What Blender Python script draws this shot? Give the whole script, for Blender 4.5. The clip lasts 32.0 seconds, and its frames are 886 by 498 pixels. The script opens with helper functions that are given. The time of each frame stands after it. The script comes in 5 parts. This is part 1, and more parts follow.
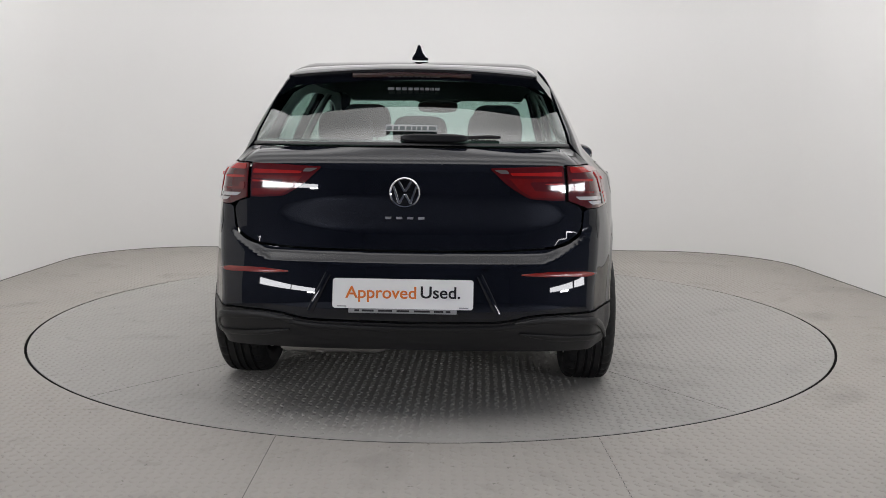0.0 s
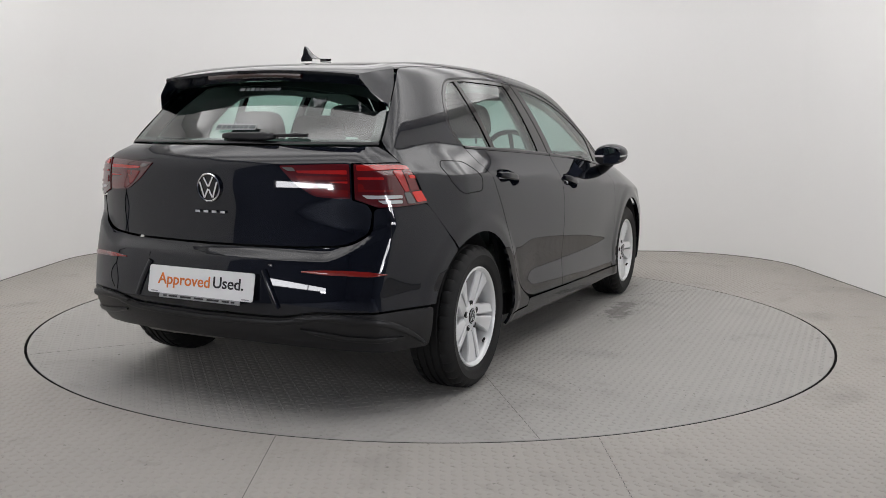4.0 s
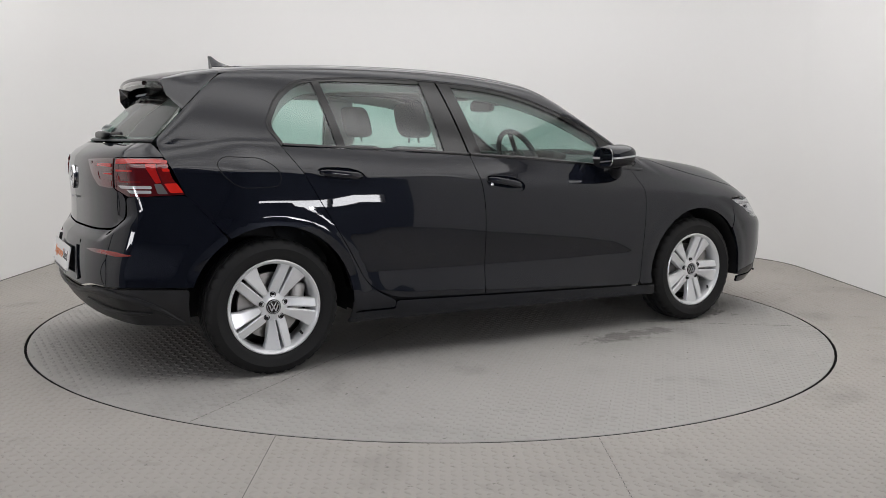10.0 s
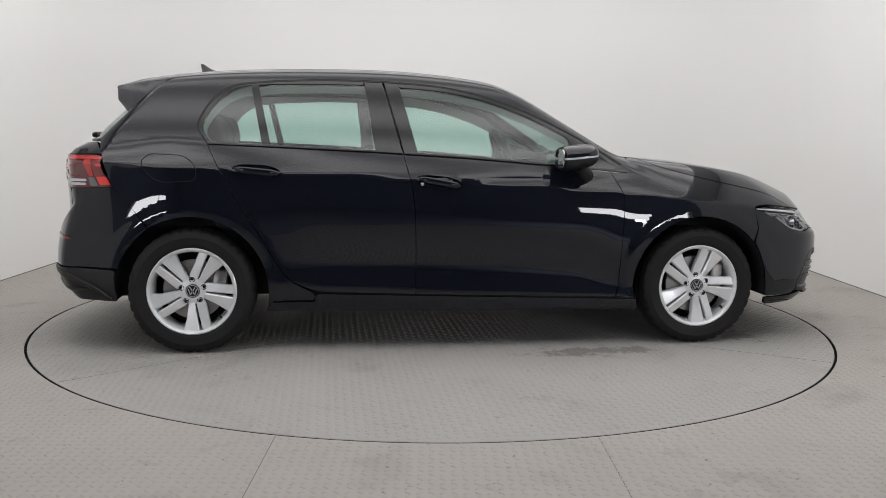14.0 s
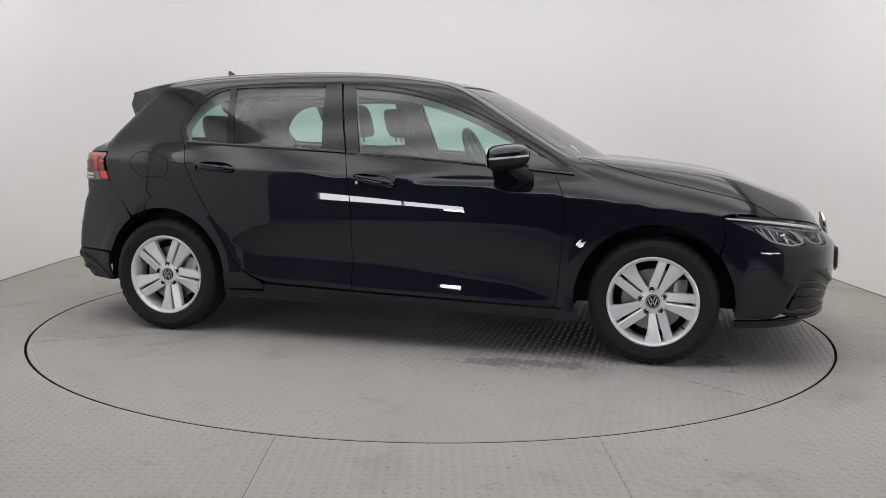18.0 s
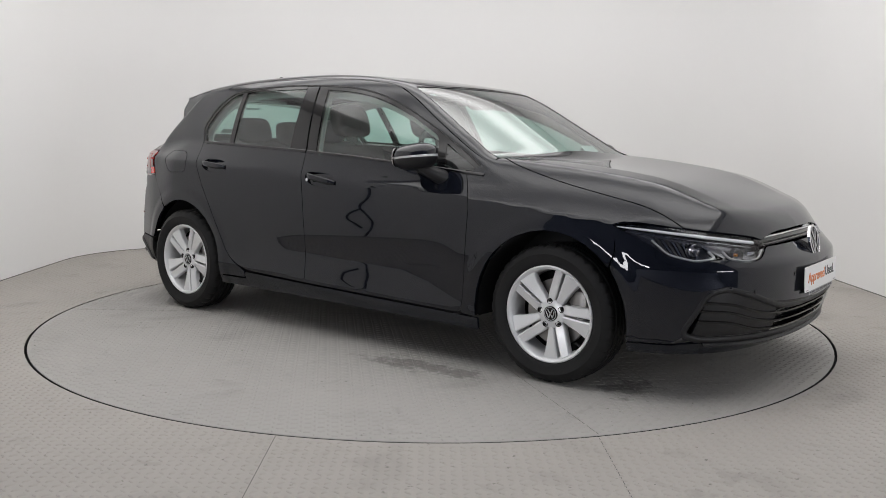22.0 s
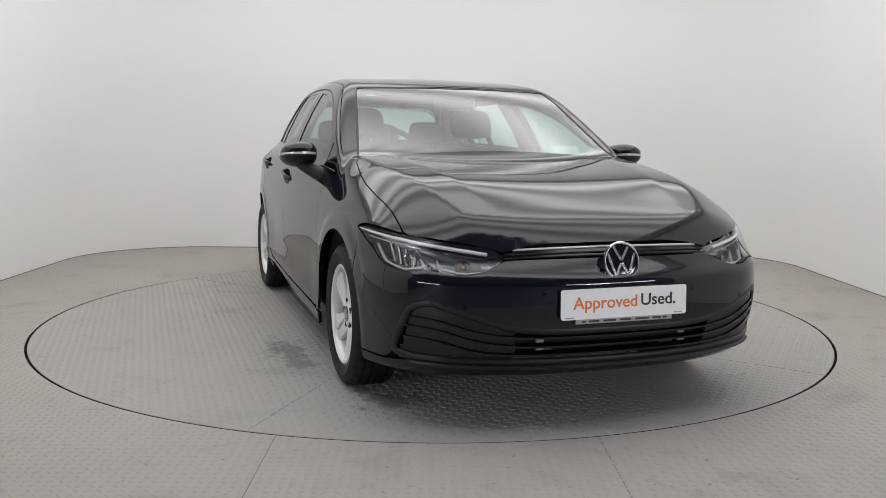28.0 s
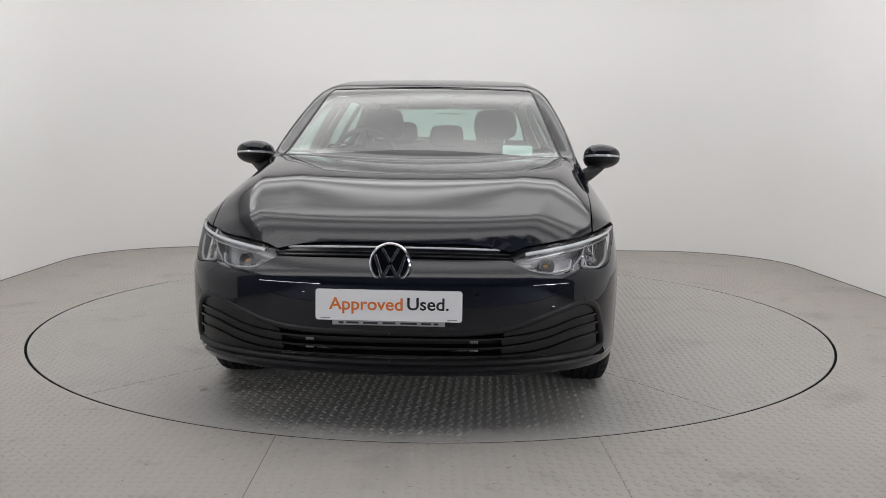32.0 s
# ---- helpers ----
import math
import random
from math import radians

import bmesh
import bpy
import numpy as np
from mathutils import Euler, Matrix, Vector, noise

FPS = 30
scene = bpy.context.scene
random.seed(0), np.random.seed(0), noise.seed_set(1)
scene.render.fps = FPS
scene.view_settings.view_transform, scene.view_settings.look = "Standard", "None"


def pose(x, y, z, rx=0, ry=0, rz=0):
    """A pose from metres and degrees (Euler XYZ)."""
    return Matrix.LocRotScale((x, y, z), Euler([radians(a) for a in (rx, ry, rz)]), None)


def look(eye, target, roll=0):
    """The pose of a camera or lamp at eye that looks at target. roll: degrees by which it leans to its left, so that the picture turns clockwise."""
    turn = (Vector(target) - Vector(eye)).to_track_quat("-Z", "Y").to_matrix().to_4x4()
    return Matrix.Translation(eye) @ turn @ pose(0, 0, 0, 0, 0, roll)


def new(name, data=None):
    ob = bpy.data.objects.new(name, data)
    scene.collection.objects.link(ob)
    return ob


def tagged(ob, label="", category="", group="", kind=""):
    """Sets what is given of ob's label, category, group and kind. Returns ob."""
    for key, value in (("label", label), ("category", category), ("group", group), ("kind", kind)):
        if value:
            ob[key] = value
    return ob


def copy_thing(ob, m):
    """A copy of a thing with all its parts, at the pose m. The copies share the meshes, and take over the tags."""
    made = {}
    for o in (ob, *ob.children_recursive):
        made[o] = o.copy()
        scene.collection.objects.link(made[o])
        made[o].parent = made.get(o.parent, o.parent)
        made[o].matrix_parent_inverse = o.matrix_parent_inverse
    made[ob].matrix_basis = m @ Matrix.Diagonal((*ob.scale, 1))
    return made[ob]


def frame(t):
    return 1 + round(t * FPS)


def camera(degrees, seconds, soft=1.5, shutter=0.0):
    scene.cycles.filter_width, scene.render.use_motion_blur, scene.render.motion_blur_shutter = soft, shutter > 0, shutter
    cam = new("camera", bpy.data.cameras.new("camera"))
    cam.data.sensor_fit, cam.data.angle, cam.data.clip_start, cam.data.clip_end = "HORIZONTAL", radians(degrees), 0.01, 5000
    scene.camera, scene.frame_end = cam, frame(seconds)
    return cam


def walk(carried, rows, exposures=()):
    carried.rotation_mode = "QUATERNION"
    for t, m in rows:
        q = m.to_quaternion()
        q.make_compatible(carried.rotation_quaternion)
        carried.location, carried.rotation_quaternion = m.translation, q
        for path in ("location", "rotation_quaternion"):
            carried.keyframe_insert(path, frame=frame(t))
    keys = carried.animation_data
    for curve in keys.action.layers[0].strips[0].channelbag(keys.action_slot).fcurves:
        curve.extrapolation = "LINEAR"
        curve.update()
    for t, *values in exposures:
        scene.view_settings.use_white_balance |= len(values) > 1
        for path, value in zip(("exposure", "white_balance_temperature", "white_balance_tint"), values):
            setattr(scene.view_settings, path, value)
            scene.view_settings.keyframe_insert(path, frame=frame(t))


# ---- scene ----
# ------------------------------------------------------------------ camera
PAN, TILT, EYE = radians(0.618), radians(7.225), (0.0, -5.226, 1.071)
AIM = (EYE[0] + math.sin(PAN) * math.cos(TILT), EYE[1] + math.cos(PAN) * math.cos(TILT), EYE[2] - math.sin(TILT))
cam = camera(54.15, 32.0, soft=0.5)
walk(cam, [(0, look(EYE, AIM, 0.636)), (32, look(EYE, AIM, 0.636))], exposures=[(0, 0.0), (32, 0.0)])

# the turntable's turn: seconds, degrees of the car's heading
TURN = [(0, 86.9), (2, 75.5), (4, 64.0), (6, 52.55), (8, 41.2), (10, 29.9), (12, 18.5), (14, 7.2), (16, -3.9), (18, -15.1),
        (20, -26.55), (22, -38.1), (24, -49.3), (26, -60.4), (28, -71.6), (30, -82.9), (32, -94.05)]
PIVOT_X = 1.306          # from the rear axle forward to the turntable's centre


# ------------------------------------------------------------------ materials
def nodes_of(name):
    m = bpy.data.materials.new(name)
    m.use_nodes = True
    nt = m.node_tree
    return m, nt, nt.nodes["Principled BSDF"]


def mat(name, color, rough=0.5, metal=0.0, coat=0.0, spec=0.5, bump=0.0, scale=60.0, vary=0.0, vscale=3.0, emit=None, power=0.0):
    """Principled material with optional two-scale variation and relief."""
    m, nt, b = nodes_of(name)
    c4 = (*color, 1)
    b.inputs["Base Color"].default_value = c4
    b.inputs["Roughness"].default_value = rough
    b.inputs["Metallic"].default_value = metal
    b.inputs["Coat Weight"].default_value = coat
    b.inputs["Coat Roughness"].default_value = 0.02
    b.inputs["Specular IOR Level"].default_value = spec
    if emit:
        b.inputs["Emission Color"].default_value = (*emit, 1)
        b.inputs["Emission Strength"].default_value = power
    if vary or bump:
        co = nt.nodes.new("ShaderNodeTexCoord")
    if vary:
        n1 = nt.nodes.new("ShaderNodeTexNoise")
        n1.inputs["Scale"].default_value = vscale
        n1.inputs["Detail"].default_value = 6
        nt.links.new(co.outputs["Object"], n1.inputs["Vector"])
        ramp = nt.nodes.new("ShaderNodeMix")
        ramp.data_type = "RGBA"
        ramp.inputs["A"].default_value = tuple(max(0, c * (1 - vary)) for c in color) + (1,)
        ramp.inputs["B"].default_value = tuple(min(1, c * (1 + vary)) for c in color) + (1,)
        nt.links.new(n1.outputs["Fac"], ramp.inputs["Factor"])
        nt.links.new(ramp.outputs["Result"], b.inputs["Base Color"])
        mr = nt.nodes.new("ShaderNodeMapRange")
        mr.inputs["To Min"].default_value = max(0, rough - 0.12 * vary * 3)
        mr.inputs["To Max"].default_value = min(1, rough + 0.12 * vary * 3)
        nt.links.new(n1.outputs["Fac"], mr.inputs["Value"])
        nt.links.new(mr.outputs["Result"], b.inputs["Roughness"])
    if bump:
        n2 = nt.nodes.new("ShaderNodeTexNoise")
        n2.inputs["Scale"].default_value = scale
        n2.inputs["Detail"].default_value = 3
        nt.links.new(co.outputs["Object"], n2.inputs["Vector"])
        bp = nt.nodes.new("ShaderNodeBump")
        bp.inputs["Strength"].default_value = bump
        bp.inputs["Distance"].default_value = 0.002
        nt.links.new(n2.outputs["Fac"], bp.inputs["Height"])
        nt.links.new(bp.outputs["Normal"], b.inputs["Normal"])
    return m


def soil(m):
    """Rubber marks and dark specks over a floor paint."""
    nt = m.node_tree
    b = nt.nodes["Principled BSDF"]
    src = b.inputs["Base Color"].links[0].from_socket
    co = nt.nodes.new("ShaderNodeTexCoord")
    mix = None
    for scale, lo, hi, depth, dist in ((2.3, 0.58, 0.80, 0.30, 0.6), (38.0, 0.67, 0.75, 0.65, 0.0), (7.0, 0.62, 0.80, 0.26, 0.8)):
        n = nt.nodes.new("ShaderNodeTexNoise")
        n.inputs["Scale"].default_value = scale
        n.inputs["Detail"].default_value = 5
        n.inputs["Distortion"].default_value = dist
        nt.links.new(co.outputs["Object"], n.inputs["Vector"])
        mr = nt.nodes.new("ShaderNodeMapRange")
        mr.inputs["From Min"].default_value, mr.inputs["From Max"].default_value = lo, hi
        mr.inputs["To Max"].default_value = depth
        nt.links.new(n.outputs["Fac"], mr.inputs["Value"])
        mx = nt.nodes.new("ShaderNodeMix")
        mx.data_type = "RGBA"
        mx.inputs["B"].default_value = (0.10, 0.095, 0.088, 1)
        nt.links.new(mr.outputs["Result"], mx.inputs["Factor"])
        nt.links.new(src, mx.inputs["A"])
        src = mx.outputs["Result"]
    nt.links.new(src, b.inputs["Base Color"])


def glass_mat(name, tint, rough=0.0, base=0.07, edge=0.9):
    """Thin pane: tinted see-through, with gloss that grows towards grazing."""
    m, nt, b = nodes_of(name)
    nt.nodes.remove(b)
    out = nt.nodes["Material Output"]
    tr = nt.nodes.new("ShaderNodeBsdfTransparent")
    tr.inputs["Color"].default_value = (*tint, 1)
    gl = nt.nodes.new("ShaderNodeBsdfGlossy")
    gl.inputs["Roughness"].default_value = rough
    lw = nt.nodes.new("ShaderNodeLayerWeight")
    lw.inputs["Blend"].default_value = 0.5
    pw = nt.nodes.new("ShaderNodeMath")
    pw.operation = "POWER"
    pw.inputs[1].default_value = 4.0
    nt.links.new(lw.outputs["Facing"], pw.inputs[0])
    ma = nt.nodes.new("ShaderNodeMath")
    ma.operation = "MULTIPLY_ADD"
    ma.inputs[1].default_value = edge - base
    ma.inputs[2].default_value = base
    nt.links.new(pw.outputs["Value"], ma.inputs[0])
    mx = nt.nodes.new("ShaderNodeMixShader")
    nt.links.new(ma.outputs["Value"], mx.inputs["Fac"])
    nt.links.new(tr.outputs["BSDF"], mx.inputs[1])
    nt.links.new(gl.outputs["BSDF"], mx.inputs[2])
    nt.links.new(mx.outputs["Shader"], out.inputs["Surface"])
    return m


PAINT = mat("black_paint", (0.0060, 0.0072, 0.0118), 0.3, coat=1.0, spec=0.0)
TRIM = mat("black_plastic", (0.011, 0.011, 0.0125), 0.40, spec=0.4, bump=0.15, scale=900)
GLOSS = mat("gloss_black", (0.004, 0.004, 0.005), 0.06)
RUBBER = mat("tyre_rubber", (0.013, 0.013, 0.0135), 0.62, spec=0.25, bump=0.25, scale=220, vary=0.15, vscale=9)
ALLOY = mat("alloy_silver", (0.78, 0.79, 0.80), 0.34, metal=0.30, coat=0.5)
DARK = mat("underbody_black", (0.011, 0.011, 0.012), 0.8)
CHROME = mat("chrome", (0.75, 0.75, 0.77), 0.08, metal=1.0)
STEEL = mat("brake_steel", (0.30, 0.29, 0.28), 0.38, metal=0.9, vary=0.25, vscale=14)
CLOTH = mat("seat_cloth", (0.045, 0.047, 0.05), 0.9, bump=0.6, scale=500, vary=0.2, vscale=20)
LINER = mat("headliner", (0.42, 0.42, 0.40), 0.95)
# headlining: light grey, with the shade under the roof put into its colour
LINER_SHADE = mat("roof_lining", (0.10, 0.10, 0.098), 0.95)
DASH = mat("dash_plastic", (0.018, 0.018, 0.02), 0.55, bump=0.2, scale=700)
WHITE = mat("plate_white", (0.90, 0.90, 0.90), 0.35, coat=0.3)
ORANGE = mat("orange_print", (0.75, 0.20, 0.03), 0.4)
INK = mat("black_print", (0.01, 0.01, 0.012), 0.4)
GLASS = glass_mat("side_glass", (0.60, 0.79, 0.735), base=0.09)
SCREEN = glass_mat("screen_glass", (0.64, 0.82, 0.77), base=0.21)
REARGLASS = glass_mat("rear_glass", (0.60, 0.76, 0.71), base=0.15, edge=0.7)
WALLP = mat("wall_paint", (0.885, 0.88, 0.875), 0.75, bump=0.08, scale=25, vary=0.012, vscale=0.8)
PLATEGREY = mat("painted_tread_plate", (0.390, 0.380, 0.360), 0.64, spec=0.16, bump=0.12, scale=120, vary=0.07, vscale=1.6)
soil(PLATEGREY)


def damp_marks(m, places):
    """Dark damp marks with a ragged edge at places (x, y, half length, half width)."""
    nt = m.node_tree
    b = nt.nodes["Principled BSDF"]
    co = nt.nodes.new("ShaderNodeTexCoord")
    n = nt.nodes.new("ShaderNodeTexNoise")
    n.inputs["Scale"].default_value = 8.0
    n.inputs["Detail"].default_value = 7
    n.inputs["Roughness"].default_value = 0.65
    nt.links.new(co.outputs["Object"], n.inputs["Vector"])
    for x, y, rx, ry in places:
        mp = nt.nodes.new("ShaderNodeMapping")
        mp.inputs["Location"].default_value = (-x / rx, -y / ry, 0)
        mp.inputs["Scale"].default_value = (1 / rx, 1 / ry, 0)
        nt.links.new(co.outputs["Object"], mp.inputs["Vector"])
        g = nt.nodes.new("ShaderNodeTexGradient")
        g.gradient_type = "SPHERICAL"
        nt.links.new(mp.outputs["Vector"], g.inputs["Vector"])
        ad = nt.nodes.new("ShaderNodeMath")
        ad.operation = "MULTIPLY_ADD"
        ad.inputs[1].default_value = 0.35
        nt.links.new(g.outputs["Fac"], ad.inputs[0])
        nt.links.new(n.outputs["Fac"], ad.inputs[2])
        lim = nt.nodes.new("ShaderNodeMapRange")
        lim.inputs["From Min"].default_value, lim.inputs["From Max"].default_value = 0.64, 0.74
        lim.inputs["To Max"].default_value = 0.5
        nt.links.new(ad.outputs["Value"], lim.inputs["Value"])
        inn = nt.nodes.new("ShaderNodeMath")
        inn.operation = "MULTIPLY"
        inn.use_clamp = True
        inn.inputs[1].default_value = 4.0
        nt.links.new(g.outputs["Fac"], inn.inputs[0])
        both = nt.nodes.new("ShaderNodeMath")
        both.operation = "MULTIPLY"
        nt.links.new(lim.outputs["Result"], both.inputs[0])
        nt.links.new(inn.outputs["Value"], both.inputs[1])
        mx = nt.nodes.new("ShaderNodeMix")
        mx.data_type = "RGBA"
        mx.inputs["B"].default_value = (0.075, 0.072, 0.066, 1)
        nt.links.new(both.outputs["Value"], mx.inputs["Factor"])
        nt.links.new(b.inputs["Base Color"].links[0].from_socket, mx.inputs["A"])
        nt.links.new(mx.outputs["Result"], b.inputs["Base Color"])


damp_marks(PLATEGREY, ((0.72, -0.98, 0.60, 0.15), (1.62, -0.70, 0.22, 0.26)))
PLATEWARM = mat("worn_tread_plate", (0.400, 0.380, 0.351), 0.64, spec=0.16, bump=0.12, scale=120, vary=0.09, vscale=1.3)
soil(PLATEWARM)
LAMP_R = mat("tail_lamp_red", (0.42, 0.012, 0.010), 0.12, coat=1.0, vary=0.2, vscale=30)
LAMP_B = mat("tail_lamp_bright_red", (0.75, 0.025, 0.015), 0.10, coat=1.0)
LAMP_SMOKE = mat("tail_lamp_smoked", (0.095, 0.006, 0.008), 0.08, coat=1.0)
LAMP_W = mat("lamp_white", (0.55, 0.55, 0.56), 0.2, coat=1.0)
LAMP_DARK = mat("brake_lamp_dark_red", (0.030, 0.003, 0.003), 0.15, coat=1.0)
REFLECT = mat("reflector_red", (0.22, 0.012, 0.008), 0.15, coat=1.0, bump=0.3, scale=400)
LETTERC = mat("satin_chrome", (0.62, 0.62, 0.64), 0.3, metal=0.8)
LETTERG = mat("grey_print", (0.42, 0.43, 0.44), 0.5)
LETTER = mat("silver_lettering", (0.50, 0.51, 0.52), 0.35)
LETTERD = mat("dark_lettering", (0.10, 0.12, 0.12), 0.5)
HOLDER = mat("holder_grey", (0.32, 0.32, 0.33), 0.4)
STICKER = mat("sticker_pale", (0.40, 0.42, 0.42), 0.5)
PAPER = mat("white_paper", (0.80, 0.82, 0.81), 0.7)
CLEAR = glass_mat("lamp_lens", (0.93, 0.94, 0.95), 0.0, 0.055, 0.5)
HOUSING = mat("lamp_housing", (0.30, 0.30, 0.32), 0.24, metal=0.9)
DARKCHROME = mat("dark_chrome", (0.42, 0.43, 0.45), 0.15, metal=1.0)
LAMP_M = mat("tail_lamp_deep_red", (0.16, 0.006, 0.006), 0.10, coat=1.0, vary=0.2, vscale=40)
LAMP_G = mat("lamp_grey", (0.13, 0.12, 0.12), 0.2, coat=1.0)
HOUSING2 = mat("lamp_inner_grey", (0.10, 0.10, 0.105), 0.3, metal=0.5)
PIPE = mat("clear_light_pipe", (0.40, 0.41, 0.42), 0.2, coat=0.6)
AMBER = mat("amber_bulb", (0.75, 0.28, 0.03), 0.2, coat=0.8)
GUIDE = mat("light_guide", (0.85, 0.86, 0.87), 0.25, coat=0.6)
CHROMED = mat("lamp_reflector", (0.66, 0.66, 0.68), 0.12, metal=1.0)
MIRROR = mat("mirror_glass", (0.85, 0.86, 0.86), 0.01, metal=1.0)
GAP = mat("gap_black", (0.006, 0.006, 0.006), 0.9)


# ------------------------------------------------------------------ builders
def mesh_ob(name, verts, faces, material, parent=None, label="", smooth=False, normals=None):
    me = bpy.data.meshes.new(name)
    me.from_pydata([tuple(v) for v in verts], [], [tuple(f) for f in faces])
    me.materials.append(material)
    if smooth:
        me.polygons.foreach_set("use_smooth", [True] * len(me.polygons))
    if normals is not None:
        me.normals_split_custom_set_from_vertices([tuple(n) for n in normals])
    ob = new(name, me)
    if parent:
        ob.parent = parent
    if label:
        tagged(ob, label)
    return ob


def part(name, bm, material, parent, label="", smooth=True, angle=35):
    me = bpy.data.meshes.new(name)
    bmesh.ops.recalc_face_normals(bm, faces=bm.faces)
    for f in bm.faces:
        f.smooth = smooth
    if smooth:
        for e in bm.edges:
            if len(e.link_faces) == 2 and e.calc_face_angle(0) > radians(angle):
                e.smooth = False
    bm.to_mesh(me)
    bm.free()
    me.materials.append(material)
    ob = new(name, me)
    if parent:
        ob.parent = parent
    if label:
        tagged(ob, label)
    return ob


def spl(xs, ys):
    """Natural cubic spline through the points, straight beyond the ends."""
    x, y = np.array(xs, float), np.array(ys, float)
    n = len(x)
    h = np.diff(x)
    A = np.eye(n)
    r = np.zeros(n)
    for i in range(1, n - 1):
        A[i, i - 1], A[i, i], A[i, i + 1] = h[i - 1], 2 * (h[i - 1] + h[i]), h[i]
        r[i] = 6 * ((y[i + 1] - y[i]) / h[i] - (y[i] - y[i - 1]) / h[i - 1])
    M = np.linalg.solve(A, r)
    s0 = (y[1] - y[0]) / h[0] - h[0] * M[1] / 6
    s1 = (y[-1] - y[-2]) / h[-1] + h[-1] * M[-2] / 6

    def f(q):
        q = np.asarray(q, float)
        k = np.clip(np.searchsorted(x, q) - 1, 0, n - 2)
        a, b, hh = x[k + 1] - q, q - x[k], h[k]
        v = (M[k] * a ** 3 + M[k + 1] * b ** 3) / (6 * hh) + (y[k] / hh - M[k] * hh / 6) * a + (y[k + 1] / hh - M[k + 1] * hh / 6) * b
        return np.where(q < x[0], y[0] + s0 * (q - x[0]), np.where(q > x[-1], y[-1] + s1 * (q - x[-1]), v))
    return f


def smax(a, b, r):
    h = np.maximum(r - np.abs(a - b), 0) / r
    return np.maximum(a, b) + h * h * r * 0.25


def smin(a, b, r):
    return -smax(-a, -b, r)


def sstep(a, b, x):
    t = np.clip((x - a) / (b - a), 0, 1)
    return t * t * (3 - 2 * t)


# ------------------------------------------------------------------ the car's surface
# car space: x forward from the rear axle, y to the car's left, z up from the floor
WHEEL_X, WHEEL_R = (0.0, 2.62), 0.311
crease_z = spl([-0.75, -0.4, 0.3, 1.1, 1.7, 2.2, 2.6, 3.0], [0.945, 0.935, 0.905, 0.868, 0.83, 0.795, 0.765, 0.72])
plan_w = spl([-0.8, -0.6, -0.5, -0.36, -0.2, 0.0, 0.3, 0.7, 1.3, 2.0, 2.6, 2.9, 3.1, 3.4], [0.655, 0.735, 0.773, 0.816, 0.842, 0.858, 0.872, 0.880, 0.886, 0.884, 0.878, 0.866, 0.852, 0.82])
low_in = spl([-0.78, -0.68, -0.61, -0.54, -0.48, -0.42, -0.32, -0.22, -0.10, 0.0], [0.085, 0.035, 0.008, 0.003, 0.007, 0.008, 0.004, 0.001, 0.003, 0.012])
shoulder_in = spl([-0.7, -0.2, 0.15, 0.6, 1.2, 1.8, 2.1, 2.4, 2.7, 3.0], [1.3, 1.05, 0.85, 0.72, 0.62, 0.54, 0.54, 0.60, 0.75, 0.9])
SCALLOP = ((0.20, 0.306, 0.448, 0.454, 0.50, 0.58, 0.66, 0.75), (0, 0, 0.0062, 0.0062, 0.0048, 0.002, 0.0004, 0))      # height, hollow of the door's foot
front_x = spl([0.18, 0.24, 0.32, 0.43, 0.52, 0.555, 0.566, 0.575, 0.588, 0.605, 0.66, 0.74], [3.38, 3.46, 3.505, 3.521, 3.5215, 3.5205, 3.519, 3.514, 3.5035, 3.486, 3.44, 3.385])
front_drop = spl([0, 0.2, 0.42, 0.55, 0.65, 0.73, 0.80, 0.85, 0.92], [0, 0.008, 0.042, 0.082, 0.130, 0.195, 0.295, 0.415, 0.68])
rear_x = spl([0.20, 0.28, 0.36, 0.45, 0.54, 0.60], [-0.63, -0.71, -0.760, -0.770, -0.760, -0.747])
hatch_x = spl([0.55, 0.62, 0.66, 0.70, 0.75, 0.87, 0.95, 0.978, 1.0, 1.04, 1.10], [-0.704, -0.7035, -0.7030, -0.7010, -0.7005, -0.706, -0.701, -0.692, -0.670, -0.620, -0.54])
bonnet_y = spl([2.2, 2.5, 3.18, 3.35, 3.5], [0.695, 0.668, 0.556, 0.49, 0.40])
rear_drop = spl([0, 0.34, 0.5, 0.6, 0.68, 0.74, 0.80, 0.85, 0.92], [0, 0.020, 0.048, 0.078, 0.113, 0.150, 0.205, 0.270, 0.40])
bonnet_z = spl([2.0, 2.3, 2.52, 2.744, 2.97, 3.2, 3.37, 3.45, 3.52], [0.985, 0.972, 0.957, 0.933, 0.895, 0.826, 0.756, 0.702, 0.64])
glass_w = spl([-0.6, -0.3, 0.0, 0.5, 1.2, 1.8, 2.25], [0.655, 0.70, 0.742, 0.785, 0.803, 0.79, 0.75])
lean = spl([0.85, 1.0, 1.1, 1.2, 1.3, 1.36, 1.42, 1.5], [-0.055, 0.0, 0.043, 0.094, 0.153, 0.196, 0.255, 0.36])
screen_x = spl([0.9, 0.976, 1.1, 1.2, 1.3, 1.36, 1.42], [2.47, 2.335, 2.118, 1.945, 1.77, 1.66, 1.55])
back_x = spl([0.95, 1.04, 1.15, 1.25, 1.34, 1.40], [-0.630, -0.603, -0.497, -0.395, -0.305, -0.245])
roof_z = spl([-0.5, -0.17, 0.1, 0.4, 0.7, 1.0, 1.33, 1.6, 1.8], [1.352, 1.392, 1.420, 1.436, 1.442, 1.438, 1.412, 1.368, 1.320])


